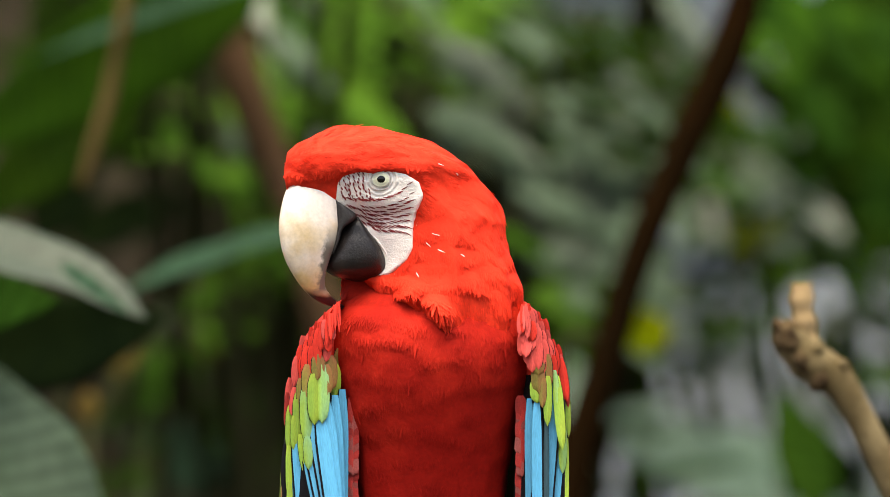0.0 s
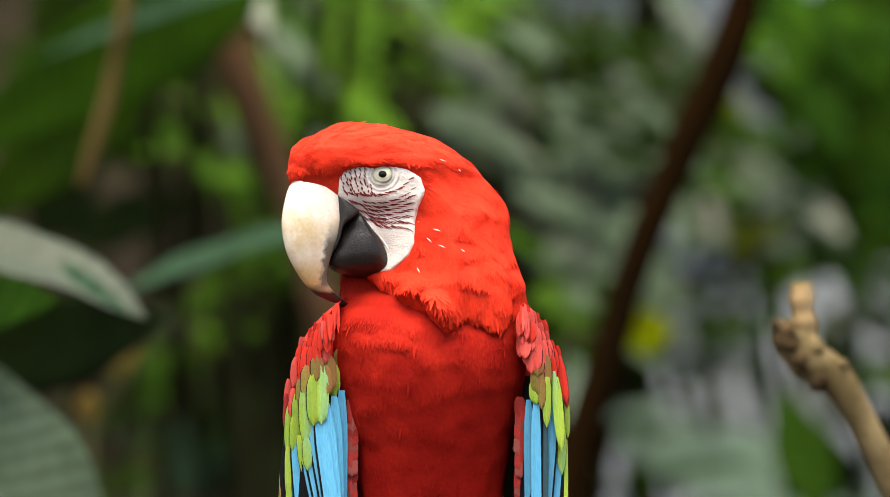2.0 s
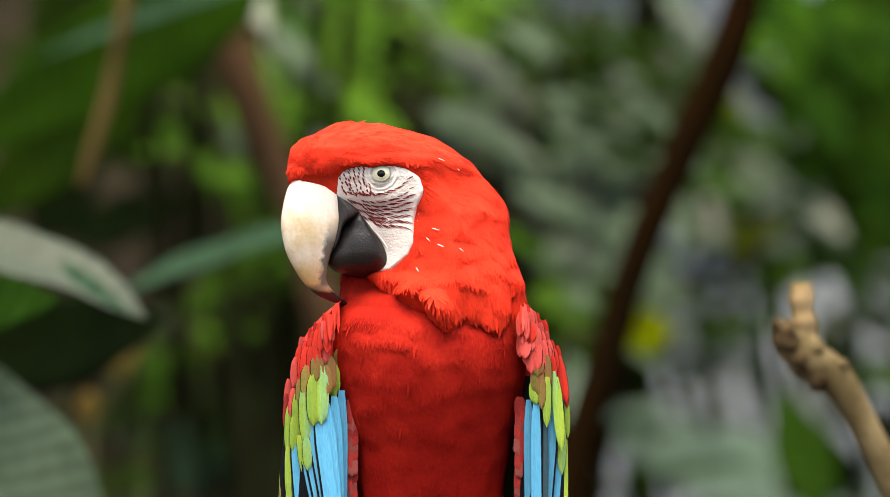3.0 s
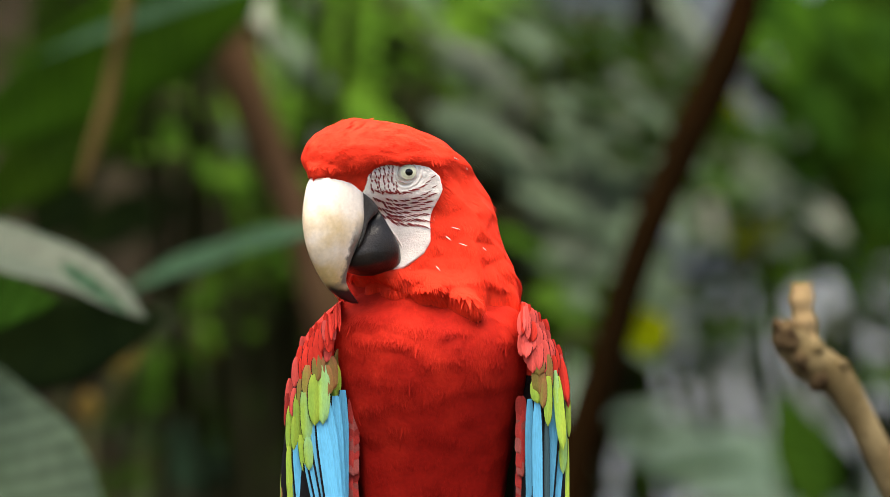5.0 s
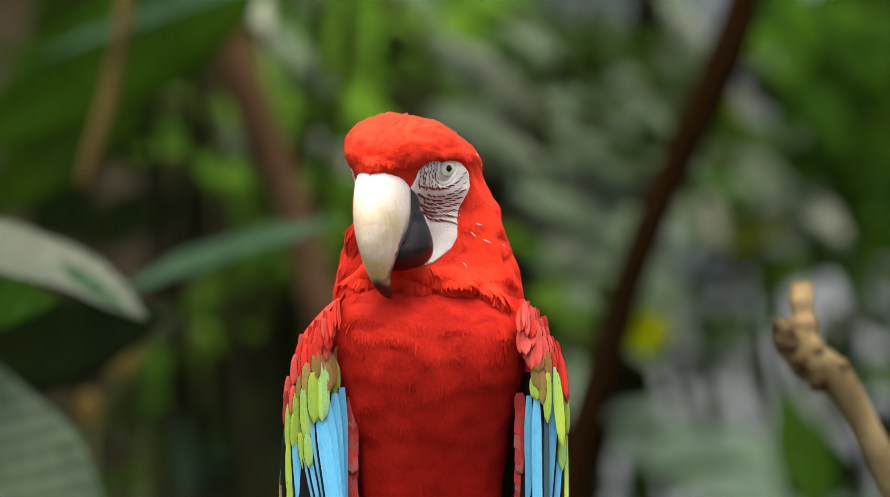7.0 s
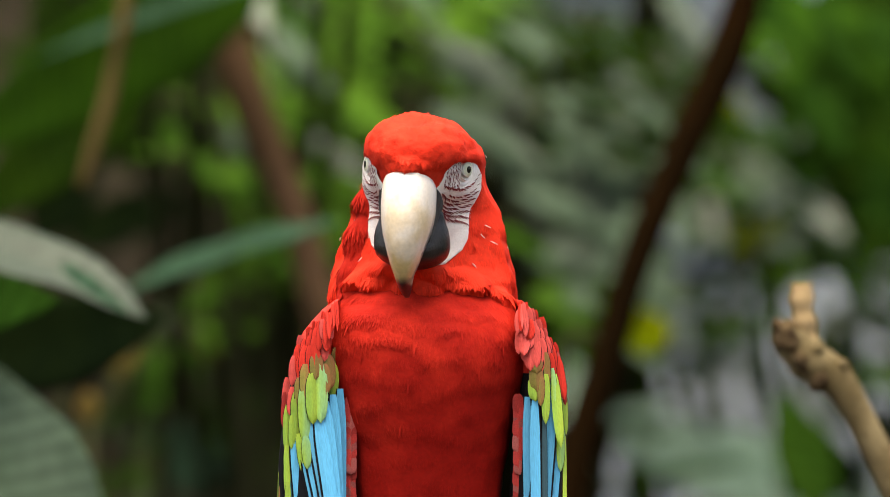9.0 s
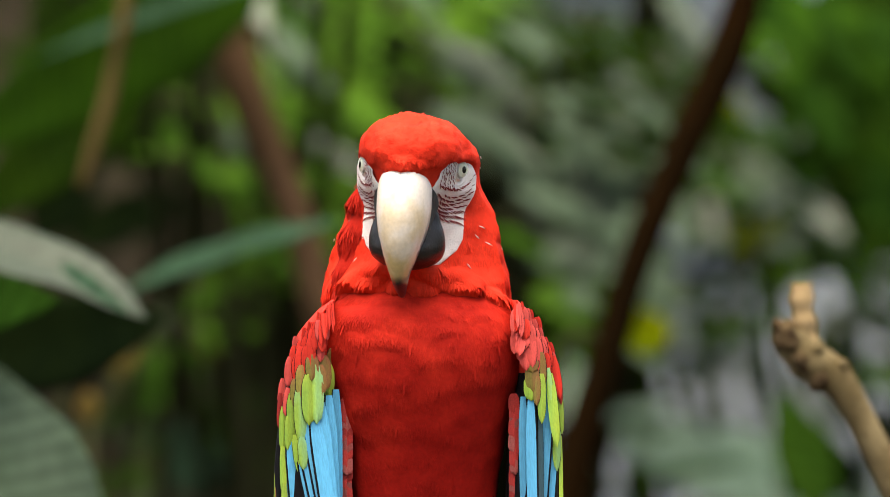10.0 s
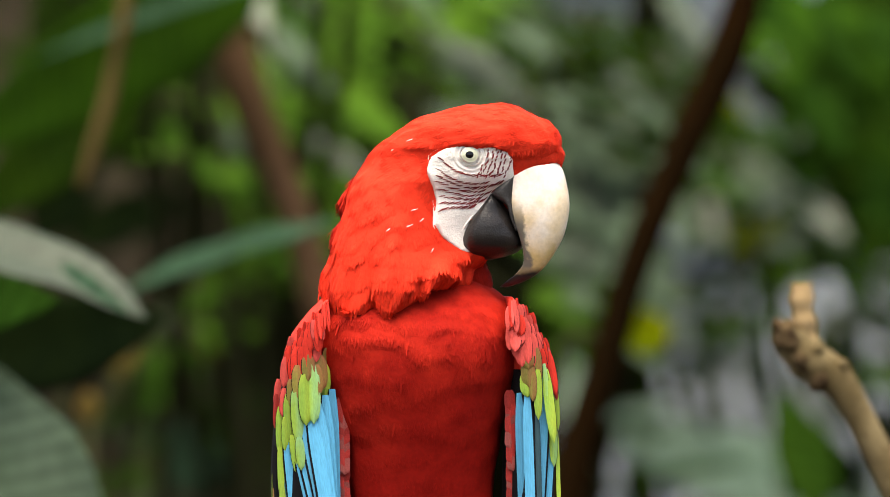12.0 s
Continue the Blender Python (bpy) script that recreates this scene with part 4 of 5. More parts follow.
    c4 = coat(v, f, 9000, lambda x, y, z: (0.5 * np.sign(x), 0.3, -1), lambda x, y, z, slack=0: 4 < z < 28 and -75 < y < 70 and not (inside(FACE, y, z) and edge_gap(FACE, y, z) > 2), lambda x, y, z: 12, 0.34, 0.09, 14, 0.6, 0.93)
    c5 = coat(v, f, 30000, lambda x, y, z: (0.12 * np.sign(x), -0.25, -1), lambda x, y, z, slack=0: (-14 if slack == 6.0 else 2) < z < 18 and y < -70, lambda x, y, z: 11, 0.2, 0.04, 15, 0.5, 0.93)
    head = part("head", plumage("head", (v, f), (c1, c2, c3, c4, c5), RED), bird, "bright red feathered head")
    head.location = (0, 0, 0.2)

    # upper beak
    rows = [(14, -118, -112, 8), (8, -126, -110, 18), (-2, -134, -104, 29), (-10, -139, -92, 37), (-20, -145, -80, 44), (-34, -150, -70, 49), (-60, -156, -68, 50), (-85, -158.5, -67, 49), (-115, -155, -72, 44), (-140, -148, -79, 36), (-165, -135, -84, 27.5),
            (-188, -119.5, -82, 18.5), (-207, -100, -66, 12.5), (-220, -75, -48, 8), (-228, -50, -37, 3.5)]

    def beak_section(vv, a):
        front, back, w = vv
        s, c = math.sin(a), math.cos(a)
        if s < 0:
            return w * math.copysign(abs(c) ** 0.9, c), back + s * (back - front)
        return w * c * (1 - 0.15 * s), back + s * w * 0.15
    rows = [(z, front, back, w * .95) for z, front, back, w in rows]
    bv, bf = shell(rows, beak_section, 70, 56)
    verts, faces, _ = merge((bv, bf))
    part("upper_beak", mesh_of("upper_beak", verts, faces, IVORY), head, "large hooked ivory upper beak with dark tip")
    # dark flank of the upper beak
    rows2 = [(-34, -74, -66, 46), (-46, -73, -46, 54), (-66, -72, -25, 57), (-85, -70, -52, 52), (-110, -72, -62, 47), (-130, -76, -70, 40)]

    def flank_section(vv, a):
        front, back, w = vv
        s, c = math.sin(a), math.cos(a)
        return w * math.copysign(abs(c) ** 0.5, c), (front + back) / 2 + s * (back - front) / 2
    fv, ff = shell(rows2, flank_section, 24, 32)
    verts, faces, _ = merge((fv, ff))
    part("beak_flank", mesh_of("beak_flank", verts, faces, HORN_GREY), head, "dark grey base of the upper beak")
    # lower beak
    rows3 = [(-66, -36, -24, 46), (-78, -48, -14, 54), (-92, -56, 0, 58), (-110, -66, 15, 64), (-128, -73, 27, 67), (-145, -78, 35, 66), (-158, -74, 37, 60), (-168, -62, 33, 48), (-175, -42, 22, 33), (-180, -22, 6, 15)]

    def lower_section(vv, a):
        front, back, w = vv
        s, c = math.sin(a), math.cos(a)
        mid = front + (back - front) * 0.62
        return w * math.copysign(abs(c) ** 0.92, c), mid + (s * (back - mid) if s > 0 else s * (mid - front))
    lv, lf = shell(rows3, lower_section, 44, 48)
    roughen(lv, 0.6, 14, 6.0, 0, -20)
    verts, faces, _ = merge((lv, lf))
    rim = [Vector((math.copysign(table(rows3, z)[2] * .8 + 1.5, sd), table(rows3, z)[1] - 9, z)) * S for sd, zs in ((-1, range(-76, -176, -8)), (1, range(-172, -72, 8))) for z in zs]
    rv, rf = tube(rim, [1.7 * S] * len(rim), 8)
    part("beak_rim", mesh_of("beak_rim", rv, rf, SKIN), head, "thin pale rim of the lower beak")
    part("lower_beak", mesh_of("lower_beak", verts, faces, HORN), head, "black rounded lower beak")

    rnd = random.Random(5)
    eyelids = []
    for side in (1, -1):
        # bare facial skin
        step, ys, zs = 1.1, (-70, 74), (-176, 24)
        ids, verts, faces = {}, [], []
        ny, nz = int((ys[1] - ys[0]) / step), int((zs[1] - zs[0]) / step)
        for i in range(ny):
            for j in range(nz):
                y, z = ys[0] + i * step, zs[0] + j * step
                if inside(FACE, y, z) and edge_gap(FACE, y, z) > 2 * noise.noise((y * .3, z * .3, 9)) or edge_gap(FACE, y, z) < 2:
                    quad = []
                    for (a, b) in ((i, j), (i + 1, j), (i + 1, j + 1), (i, j + 1)):
                        if (a, b) not in ids:
                            yy, zz = ys[0] + a * step, zs[0] + b * step
                            d = math.hypot(yy, zz)
                            wr = 0.6 * noise.noise((yy * .22 + zz * .05, zz * .3, 2)) + 1.0 * noise.noise((yy * .06, zz * .06, 5))
                            ring = 1.4 * math.cos((d - 19) * 0.8) * math.exp(-((d - 22) / 9) ** 2)
                            ids[(a, b)] = len(verts)
                            verts.append(Vector((side * (skin_x(yy, zz) + 1.8 - 9 * math.exp(-(edge_gap(FACE, yy, zz) / 4.5) ** 2) + wr + ring - 8 * math.exp(-(d / 20) ** 2)), yy, zz)))
                        quad.append(ids[(a, b)])
                    faces.append(tuple(quad) if side > 0 else tuple(quad[::-1]))
        vv, ff, _ = merge((verts, faces))
        part("face_skin", mesh_of("face_skin", vv, ff, SKIN), head, "bare wrinkled white facial skin")
        # rows of tiny feathers on the skin
        verts, faces = [], []

        def dash(y, z, dy, dz, ln, wd):
            o = len(verts)
            k = math.hypot(dy, dz)
            dy, dz = dy / k, dz / k
            for t, w, up in ((-.5, .5, 2.4), (0, 1, 3.4), (.5, .3, 3.0)):
                yy, zz = y + dy * ln * t, z + dz * ln * t
                for sgn in (-1, 1):
                    y2, z2 = yy - dz * wd * w * sgn * .5, zz + dy * wd * w * sgn * .5
                    verts.append(Vector((side * (skin_x(y2, z2) + up - 8 * math.exp(-(y2 * y2 + z2 * z2) / 400)), y2, z2)))
            faces.extend([(o, o + 2, o + 3, o + 1), (o + 2, o + 4, o + 5, o + 3)])
        for k in range(8):      # lines that fan out from the gape under the eye
            q = k / 7
            pts = [(-60 + 36 * q, -34 - 44 * q), (-36 + 30 * q, -40 - 46 * q), (-4 + 14 * q, -44 - 47 * q), (30, -34 - 58 * q), (60 - 4 * q, -8 - 90 * q)]
            if k == 0:
                pts = [(-50, -34), (-24, -36), (4, -35), (30, -25), (54, -3)]
            rows = [(float(i), *p) for i, p in enumerate(pts)]
            n = 14
            for i in range(n):
                t = 4 * (i + rnd.uniform(0, .4)) / n
                (y, z), (y2, z2) = table(rows, t), table(rows, t + .05)
                if inside(FACE, y, z) and (edge_gap(FACE, y, z) > 4 or y > 40) and not (k % 2 and i < 4 or k > 4 and i < 2):
                    dash(y, z + rnd.uniform(-.7, .7), y2 - y, z2 - z - .5, 13 * rnd.uniform(.7, 1.3), rnd.uniform(1.8, 2.9))
        for k in range(7):      # columns of small dashes before the eye
            for i in range(9):
                bow = (i - 4) / 4
                y, z = -72 + k * 7.6 + 5 * bow * bow + i * 1.4, 15 - i * 6.2 - k * .5
                if math.hypot(y, z) > 25 and inside(FACE, y, z):
                    dash(y + rnd.uniform(-1.5, 1.5), z + rnd.uniform(-1.6, 1.6) + 3.1 * (k % 2), rnd.uniform(.2, .7), -1, rnd.uniform(5, 8.5), rnd.uniform(2.2, 3.4))
        vv, ff, _ = merge((verts, faces))
        part("face_down", mesh_of("face_down", vv, ff, STRIPE), head, "rows of tiny dark red feathers", kind="stuff")
        # eye
        ev, ef, es = [], [], []
        nseg, nring = 32, 14
        for i in range(nring + 1):
            r = 15.5 * i / nring
            bulge = 7.5 * math.sqrt(max(0, 1 - (r / 16.5) ** 2))
            for q in range(nseg):
                a = 2 * math.pi * q / nseg
                y, z = r * math.cos(a), r * math.sin(a) * 0.93
                lid = 1.0 if r > 13 else 0
                ev.append(Vector((side * (head_x(0, 0) - 7 + 0.42 * y - .06 * abs(z) + 0.8 + bulge + lid), y, z)))
        for i in range(nring):
            for q in range(nseg):
                a, b = i * nseg + q, i * nseg + (q + 1) % nseg
                ef.append((a, b, b + nseg, a + nseg) if side > 0 else (a, a + nseg, b + nseg, b))
                r = 15.5 * (i + .5) / nring
                es.append(1 if r < 6.8 else 0 if r < 12.8 else 2)
        vv, ff, _ = merge((ev, ef))
        part("eye", mesh_of("eye", vv, ff, [IRIS, PUPIL, LID], slots=es), head, "pale yellow eye with black pupil")
        # lid, tucked under the skin while the eye is open
        lv2, lf2 = [Vector((side * 20, 0, 0))], []
        for i in range(1, 9):
            for q in range(24):
                a, b = radians(72) * i / 8, 2 * math.pi * q / 24
                lv2.append(Vector((side * math.cos(a), math.sin(a) * math.cos(b), math.sin(a) * math.sin(b))) * 20)
        for q in range(24):
            lf2.append((0, 1 + q, 1 + (q + 1) % 24))
            for i in range(7):
                a, b = 1 + i * 24 + q, 1 + i * 24 + (q + 1) % 24
                lf2.append((a, a + 24, b + 24, b))
        vv, ff, _ = merge((lv2, lf2))
        lid = part("eyelid", mesh_of("eyelid", vv, ff, SKIN), head, "pale closing eyelid", m=Matrix.Translation(Vector((side * (head_x(0, 0) - 11), 0, 0)) * S))
        eyelids.append((side, lid))
        # pin feathers
        for (y, z, dy, dz) in ((100, 26, 16, -6), (86, -96, 16, -6), (76, -112, 9, -11), (92, -124, 14, -8), (126, -132, 10, -8), (60, -164, 4, -12), (135, 8, 6, -5)):
            a, b = (Vector((side * (head_x(y + dy * t, z + dz * t) + 2.2 + t), y + dy * t, z + dz * t)) * S for t in (0, .65))
            pv, pf = tube([a, a.lerp(b, .5), b], [.5 * S, .9 * S, .4 * S], 6)
            part("pin_feather", mesh_of("pin_feather", pv, pf, QUILL), head, "white pin feather sheath")
    return head, eyelids


def feather_mesh(name, ln, wd, mat, round_tip=0.5, cup=0.08, dark=0.0, flip=1):
    """One feather along -z, facing -y, in the bird's grid; dark: share of the web that is black."""
    n = 9
    cols = sorted(flip * q for q in (-1, -.5, -.06, .06, .5, 1 - 2 * dark, 1)) if dark else [-1, -.5, -.06, .06, .5, 1]
    verts, faces, slots = [], [], []
    for layer in (0, 1):
        for i in range(n + 1):
            t = i / n
            if t < 1 - round_tip:
                w = wd * .5 * (0.5 + 0.5 * min(1, t / .25) ** .7)
            else:
                q = (t - 1 + round_tip) / round_tip
                w = wd * .5 * math.sqrt(max(0.0, 1 - q * q)) + .3
            for s in cols:
                y = cup * wd * s * s - (wd * .035 if abs(s) < .1 else 0) + layer * (0.6 if abs(s) < .9 else 0.15)
                verts.append(Vector((s * w, y, -t * ln)) * S)
    row = len(cols)
    c = (n + 1) * row
    for i in range(n):
        for k in range(row - 1):
            a = i * row + k
            faces.append((a, a + row, a + row + 1, a + 1))
            faces.append((a + c, a + 1 + c, a + row + 1 + c, a + row + c))
            slots += [1 if dark and k == (row - 2 if flip > 0 else 0) else 0] * 2
    return mesh_of(name, verts, faces, [mat, NIGHT], slots=slots)


def build_wing(bird, side):
    """side -1: at the lens's left. Rows: height, inner edge, outer edge from the bird's axis."""
    if side < 0:
        rows = [(-140, 110, 175), (0, 120, 225), (120, 128, 258), (244, 130, 264), (320, 134, 261), (380, 140, 254), (430, 148, 246), (475, 156, 238), (520, 160, 226), (550, 165, 205), (580, 160, 175), (592, 150, 158)]
    else:
        rows = [(-140, 100, 165), (0, 118, 200), (120, 140, 232), (244, 144, 241), (320, 148, 243), (400, 156, 243), (430, 160, 240), (475, 162, 232), (520, 160, 218), (560, 158, 200), (578, 158, 186), (588, 160, 172)]

    def depth(x, z):
        a, b = table(rows, z)
        c, h = (a + b) / 2, (b - a) / 2 + 8
        u = min(1, abs(abs(x) - c) / h)
        d = 32 + 78 * math.sqrt(1 - u * u)
        if z < 452:
            w, f, _ = table(CHEST_ROWS, z)
            if abs(x) < w:
                d = max(d, f * math.sqrt(1 - (abs(x) / w) ** (2 / .85)) + 7)
        return -d

    def section(v, a):
        c, h = (v[0] + v[1]) / 2, (v[1] - v[0]) / 2 - 3
        s, q = math.sin(a), math.cos(a)
        return side * (c + h * q), (-32 + s * 76 if s < 0 else -32 + s * 140)
    v, f = shell(rows, section, 40, 32)
    if side < 0:
        f = [q[::-1] for q in f]
    verts, faces, _ = merge((v, f))
    slots = [1 if sum(v[i].z for i in q) / len(q) > 455 + 12 * noise.noise(v[q[0]] * .05) else 0 for q in f]
    wing = part("wing", mesh_of("wing", verts, faces, [NIGHT, COVERT_RED], slots=slots), bird, "folded wing of red, green and blue feathers")
    rnd = random.Random(20 + side)
    made = {}

    def put(x, z, ln, wd, mat, tilt, layer, tip=.5, name="feather", lean=0.0, wrap=0.6, front=None):
        """x from the axis (outward positive), z the feather's root."""
        key = (round(ln / 4), round(wd / 2), mat.name, tip)
        if key not in made:
            made[key] = feather_mesh(name, ln, wd, mat, tip, cup=.03 if mat is BLUE else .1, dark=.14 if mat is BLUE else .05, flip=side)
        y0 = depth(x, z)
        x1, z1 = x + ln * math.tan(radians(tilt)) , z - ln
        y1 = depth(x1, z1) if z1 > rows[0][0] else y0
        if front is not None:
            y0 = y1 = -front
        a, b = table(rows, z)
        u = (x - (a + b) / 2) / ((b - a) / 2 + 8)
        yaw = 55 * wrap * max(-1, min(1, u)) * side + lean * side
        pitch = max(-14, min(14, math.degrees(math.atan2(y1 - y0, ln))))
        m = Matrix.Translation(Vector((side * x, y0 - 2 - layer, z)) * S) @ Matrix.Rotation(radians(-tilt * side), 4, 'Y') @ Matrix.Rotation(radians(-pitch), 4, 'X') @ Matrix.Rotation(radians(yaw), 4, 'Z')
        part(name, made[key], wing, m=m)

    def lay(rows_of, layer=None, tip=.5, name="covert", wrap=.35):
        """Feathers from root to tip on the bird's grid: (x0, y0, x1, y1, width, material[, layer])."""
        for x0, y0, x1, y1, wd, mat, *lay_at in rows_of:
            x, z = side * (x0 - AXIS_X), BASE_Y - y0
            over = lay_at[0] if lay_at else 5 + (z - 190) / 34 if layer is None else layer
            put(x, z, math.hypot(x1 - x0, y1 - y0), wd * (1.2 if mat is BLUE else 1.1), mat, math.degrees(math.atan2(side * (x1 - x0), y1 - y0)), over, tip, name, wrap=wrap)

    if side < 0:
        lay(((617, 668, 606, 960, 17, BLUE, 9.4), (604, 684, 602, 960, 20, BLUE, 8.6), (591, 694, 600, 960, 21, BLUE, 7.8), (577, 706, 599, 960, 22, BLUE, 7.0), (563, 722, 596, 955, 23, BLUE, 6.2),
             (551, 728, 591, 950, 22, BLUE, 5.2), (545, 770, 582, 945, 22, BLUE, 4.4), (540, 790, 573, 945, 20, BLUE, 3.6), (521, 758, 537, 960, 17, BLUE, 5.4), (510, 800, 519, 960, 13, BLUE, 4.6)), tip=.12, name="flight_feather", wrap=.15)
        lay(((504, 780, 500, 960, 12, NIGHT, 3), (500, 800, 495, 960, 3, OLIVE, 4), (497, 830, 494, 960, 3, GREEN, 5)), tip=.2, name="flight_feather", wrap=.2)
        lay(((512, 846, 512, 940, 11, GREEN), (510, 782, 511, 876, 11, GREEN), (543, 766, 546, 824, 15, TEAL), (531, 762, 540, 832, 14, GREEN), (513, 712, 511, 798, 16, GREEN), (527, 690, 528, 778, 20, GREEN), (520, 730, 519, 790, 12, GREEN),
             (541, 676, 543, 780, 23, TEAL), (556, 656, 556, 746, 24, GREEN), (568, 640, 570, 744, 25, TEAL), (606, 646, 606, 698, 17, GREEN), (592, 640, 592, 700, 20, GREEN), (576, 640, 580, 694, 18, OLIVE)))
        lay(((582, 624, 586, 686, 24, OLIVE), (562, 622, 562, 668, 22, OLIVE), (545, 640, 544, 700, 22, OLIVE), (533, 664, 533, 716, 18, OLIVE), (600, 612, 600, 664, 20, OLIVE), (521, 680, 516, 730, 14, COVERT_SHEEN), (508, 690, 504, 752, 9, MAROON), (512, 664, 506, 720, 12, COVERT_SHEEN)))
    else:
        lay(((945, 696, 947, 960, 17, BLUE, 8.5), (932, 700, 936, 960, 17, BLUE, 7.5), (977, 640, 978, 800, 12, BLUE, 7), (978, 700, 957, 960, 18, BLUE, 6), (987, 780, 972, 960, 15, BLUE, 5), (961, 720, 961, 960, 9, DIM_BLUE, 3.5)), tip=.12, name="flight_feather", wrap=.15)
        lay(((998, 770, 997, 960, 7, GREEN), (991, 742, 990, 832, 14, TEAL), (999, 690, 1001, 768, 9, GREEN), (979, 660, 990, 790, 17, GREEN), (976, 650, 984, 740, 9, TEAL), (964, 660, 963, 748, 14, GREEN), (944, 664, 945, 708, 23, GREEN), (956, 664, 954, 716, 12, OLIVE)))
        lay(((946, 644, 949, 692, 24, OLIVE), (962, 622, 964, 690, 18, OLIVE), (944, 616, 948, 660, 24, OLIVE), (972, 624, 976, 672, 15, COVERT_RED), (986, 630, 998, 706, 17, COVERT_RED), (980, 606, 988, 660, 16, COVERT_RED), (994, 660, 1000, 716, 9, MAROON)))
    # flank edge
    for i in range(26):
        put((134 if side < 0 else 160) + rnd.uniform(-1, 1), 424 - i * 13 + rnd.uniform(-2, 2), 36, 20, COVERT_DUSK if i % 3 == 2 else MAROON, rnd.uniform(-3, 3), -i * .1, .35, "flank_feather", wrap=.1, front=88 - 6 * (i > 8))
    # red coverts in overlapping rows on the shoulder
    count = 7 if side < 0 else 6
    z, row = 586, 0
    while z > 400:
        a, b = table(rows, z)
        for i in range(count + 1):
            s = (i + (.5 if row % 2 else 0) - .1) / count + rnd.uniform(-.03, .03)
            red_end = (530 - 100 * max(0, s - .4) if side < 0 else 526 - 70 * max(0, s - .4)) + rnd.uniform(-6, 6)
            if not (.12 if side < 0 else .02) < s < 1.02 or z < red_end:
                continue
            # share of coverts given the painted sheen colour
            pale = (.75 if s < .75 else .3) if side > 0 else (.75 if s < .3 and z < 530 else .12)
            mat = COVERT_SHEEN if rnd.random() < pale else COVERT_RED
            ln, wd = (40, 26) if z > 540 else (50, 27)
            put(a + (b - a) * s, z + rnd.uniform(-4, 4), ln + 4 * rnd.randint(-1, 2), wd * rnd.choice((.9, 1, 1.15)) * (b - a) / (92 if side < 0 else 72), mat, rnd.uniform(-8, 2) + (6 * s if side < 0 else 8 * s), 5 + (z - 190) / 34 + rnd.uniform(0, 1.2), .6, "covert", rnd.uniform(-5, 5))
        z -= 15 if z > 520 else 18
        row += 1
    return wing


def build_bird():
    bird = tagged(new("macaw"), "red macaw parrot with blue and green wings on a perch", "parrot")
    v, f = shell(CHEST_ROWS, chest_section, 90, 110)
    roughen(v, 5, 90, 8.0)
    roughen(v, 2.4, 34, 4.0)
    for q in v:            # loose folds on the upper breast
        k = max(0.0, min(1.0, (q.z - 450) / 70))
        q += Vector((q.x, q.y, 0)).normalized() * k * 9 * (abs(lump(q.x, q.y, q.z * 1.5, 58, 3.0)) - .3)

    def keep(x, y, z, slack=0):
        return not (y > 40 and z < 380)
    c1 = coat(v, f, 75000, lambda x, y, z: (0.0, 0, -1), keep, lambda x, y, z: 13, 0.17, 0.015, 31, 0.35, 0.94)
    c2 = coat(v, f, 500, lambda x, y, z: (0.0, 0, -1), keep, lambda x, y, z: 30, 0.1, 0.06, 32, 0.4, 0.95)
    part("body", plumage("body", (v, f), (c1, c2), CHEST), bird, "deep red feathered breast and belly, shade put into the red")
    # the neck stays with the body while the head turns on it
    neck_rows = [(520, 158, 120, 156), (555, 158, 112, 156), (585, 153, 84, 152), (620, 146, 56, 146), (650, 138, 44, 140), (690, 128, 40, 130), (720, 122, 42, 124), (750, 116, 36, 112), (780, 106, 30, 95), (805, 88, 25, 72), (820, 58, 15, 48)]
    v, f = shell(neck_rows, lambda q, a: (-8 + q[0] * math.cos(a), math.sin(a) * (q[2] if math.sin(a) > 0 else q[1])), 60, 96)
    for q in v:            # creases across the throat
        q += Vector((q.x, q.y, 0)).normalized() * 8 * math.sin(q.z / 12 + 2.5 * lump(q.x, q.y, q.z, 70, 4.0)) * max(0, lump(q.x, q.y, q.z, 80, 9.0) + .35)
    roughen(v, 9, 45, 2.0)
    c1 = coat(v, f, 16000, lambda x, y, z: (0.0, 0, -1), lambda x, y, z, slack=0: True, lambda x, y, z: 20, 0.15, 0.03, 41, 0.3, 0.93)
    c2 = coat(v, f, 500, lambda x, y, z: (0.0, 0, -1), lambda x, y, z, slack=0: True, lambda x, y, z: 26, 0.15, 0.12, 42, 0.4, 0.95)
    part("neck", plumage("neck", (v, f), (c1, c2), CHEST), bird, "deep red feathered neck, shade put into the red")
    for side in (-1, 1):
        build_wing(bird, side)
    # tail
    for i, (x, mat) in enumerate(((-40, BLUE), (40, BLUE), (-22, COVERT_RED), (22, COVERT_RED), (0, COVERT_RED))):
        me = feather_mesh("tail_feather", 900 - abs(x) * 6, 46, mat, .2)
        part("tail_feather", me, bird, m=Matrix.Translation(Vector((x, 110 + i * 3, 60)) * S) @ Matrix.Rotation(radians(12), 4, 'X') @ Matrix.Rotation(radians(180), 4, 'Z'))
    # feet on the perch
    for side in (-1, 1):
        leg = part("foot", mesh_of("foot", *[q for q in tube([Vector((side * 62, 10, z)) * S for z in (30, 0, -30, -46)], [26 * S, 22 * S, 18 * S, 16 * S], 10)], CLAW), bird, "grey scaly foot")
        for dx, fwd in ((-14, -1), (14, -1), (-12, 1), (12, 1)):
            path = spline([Vector((side * 62 + dx * .4, 10, -36)) * S, Vector((side * 62 + dx, 10 + fwd * 34, -40)) * S, Vector((side * 62 + dx * 1.3, 10 + fwd * 58, -66)) * S, Vector((side * 62 + dx * 1.3, 10 + fwd * 60, -100)) * S], 10)
            tv, tf = tube(path, [(11 - .8 * i) * S for i in range(11)], 8)
            part("toe", mesh_of("toe", tv, tf, CLAW), leg)
    return bird


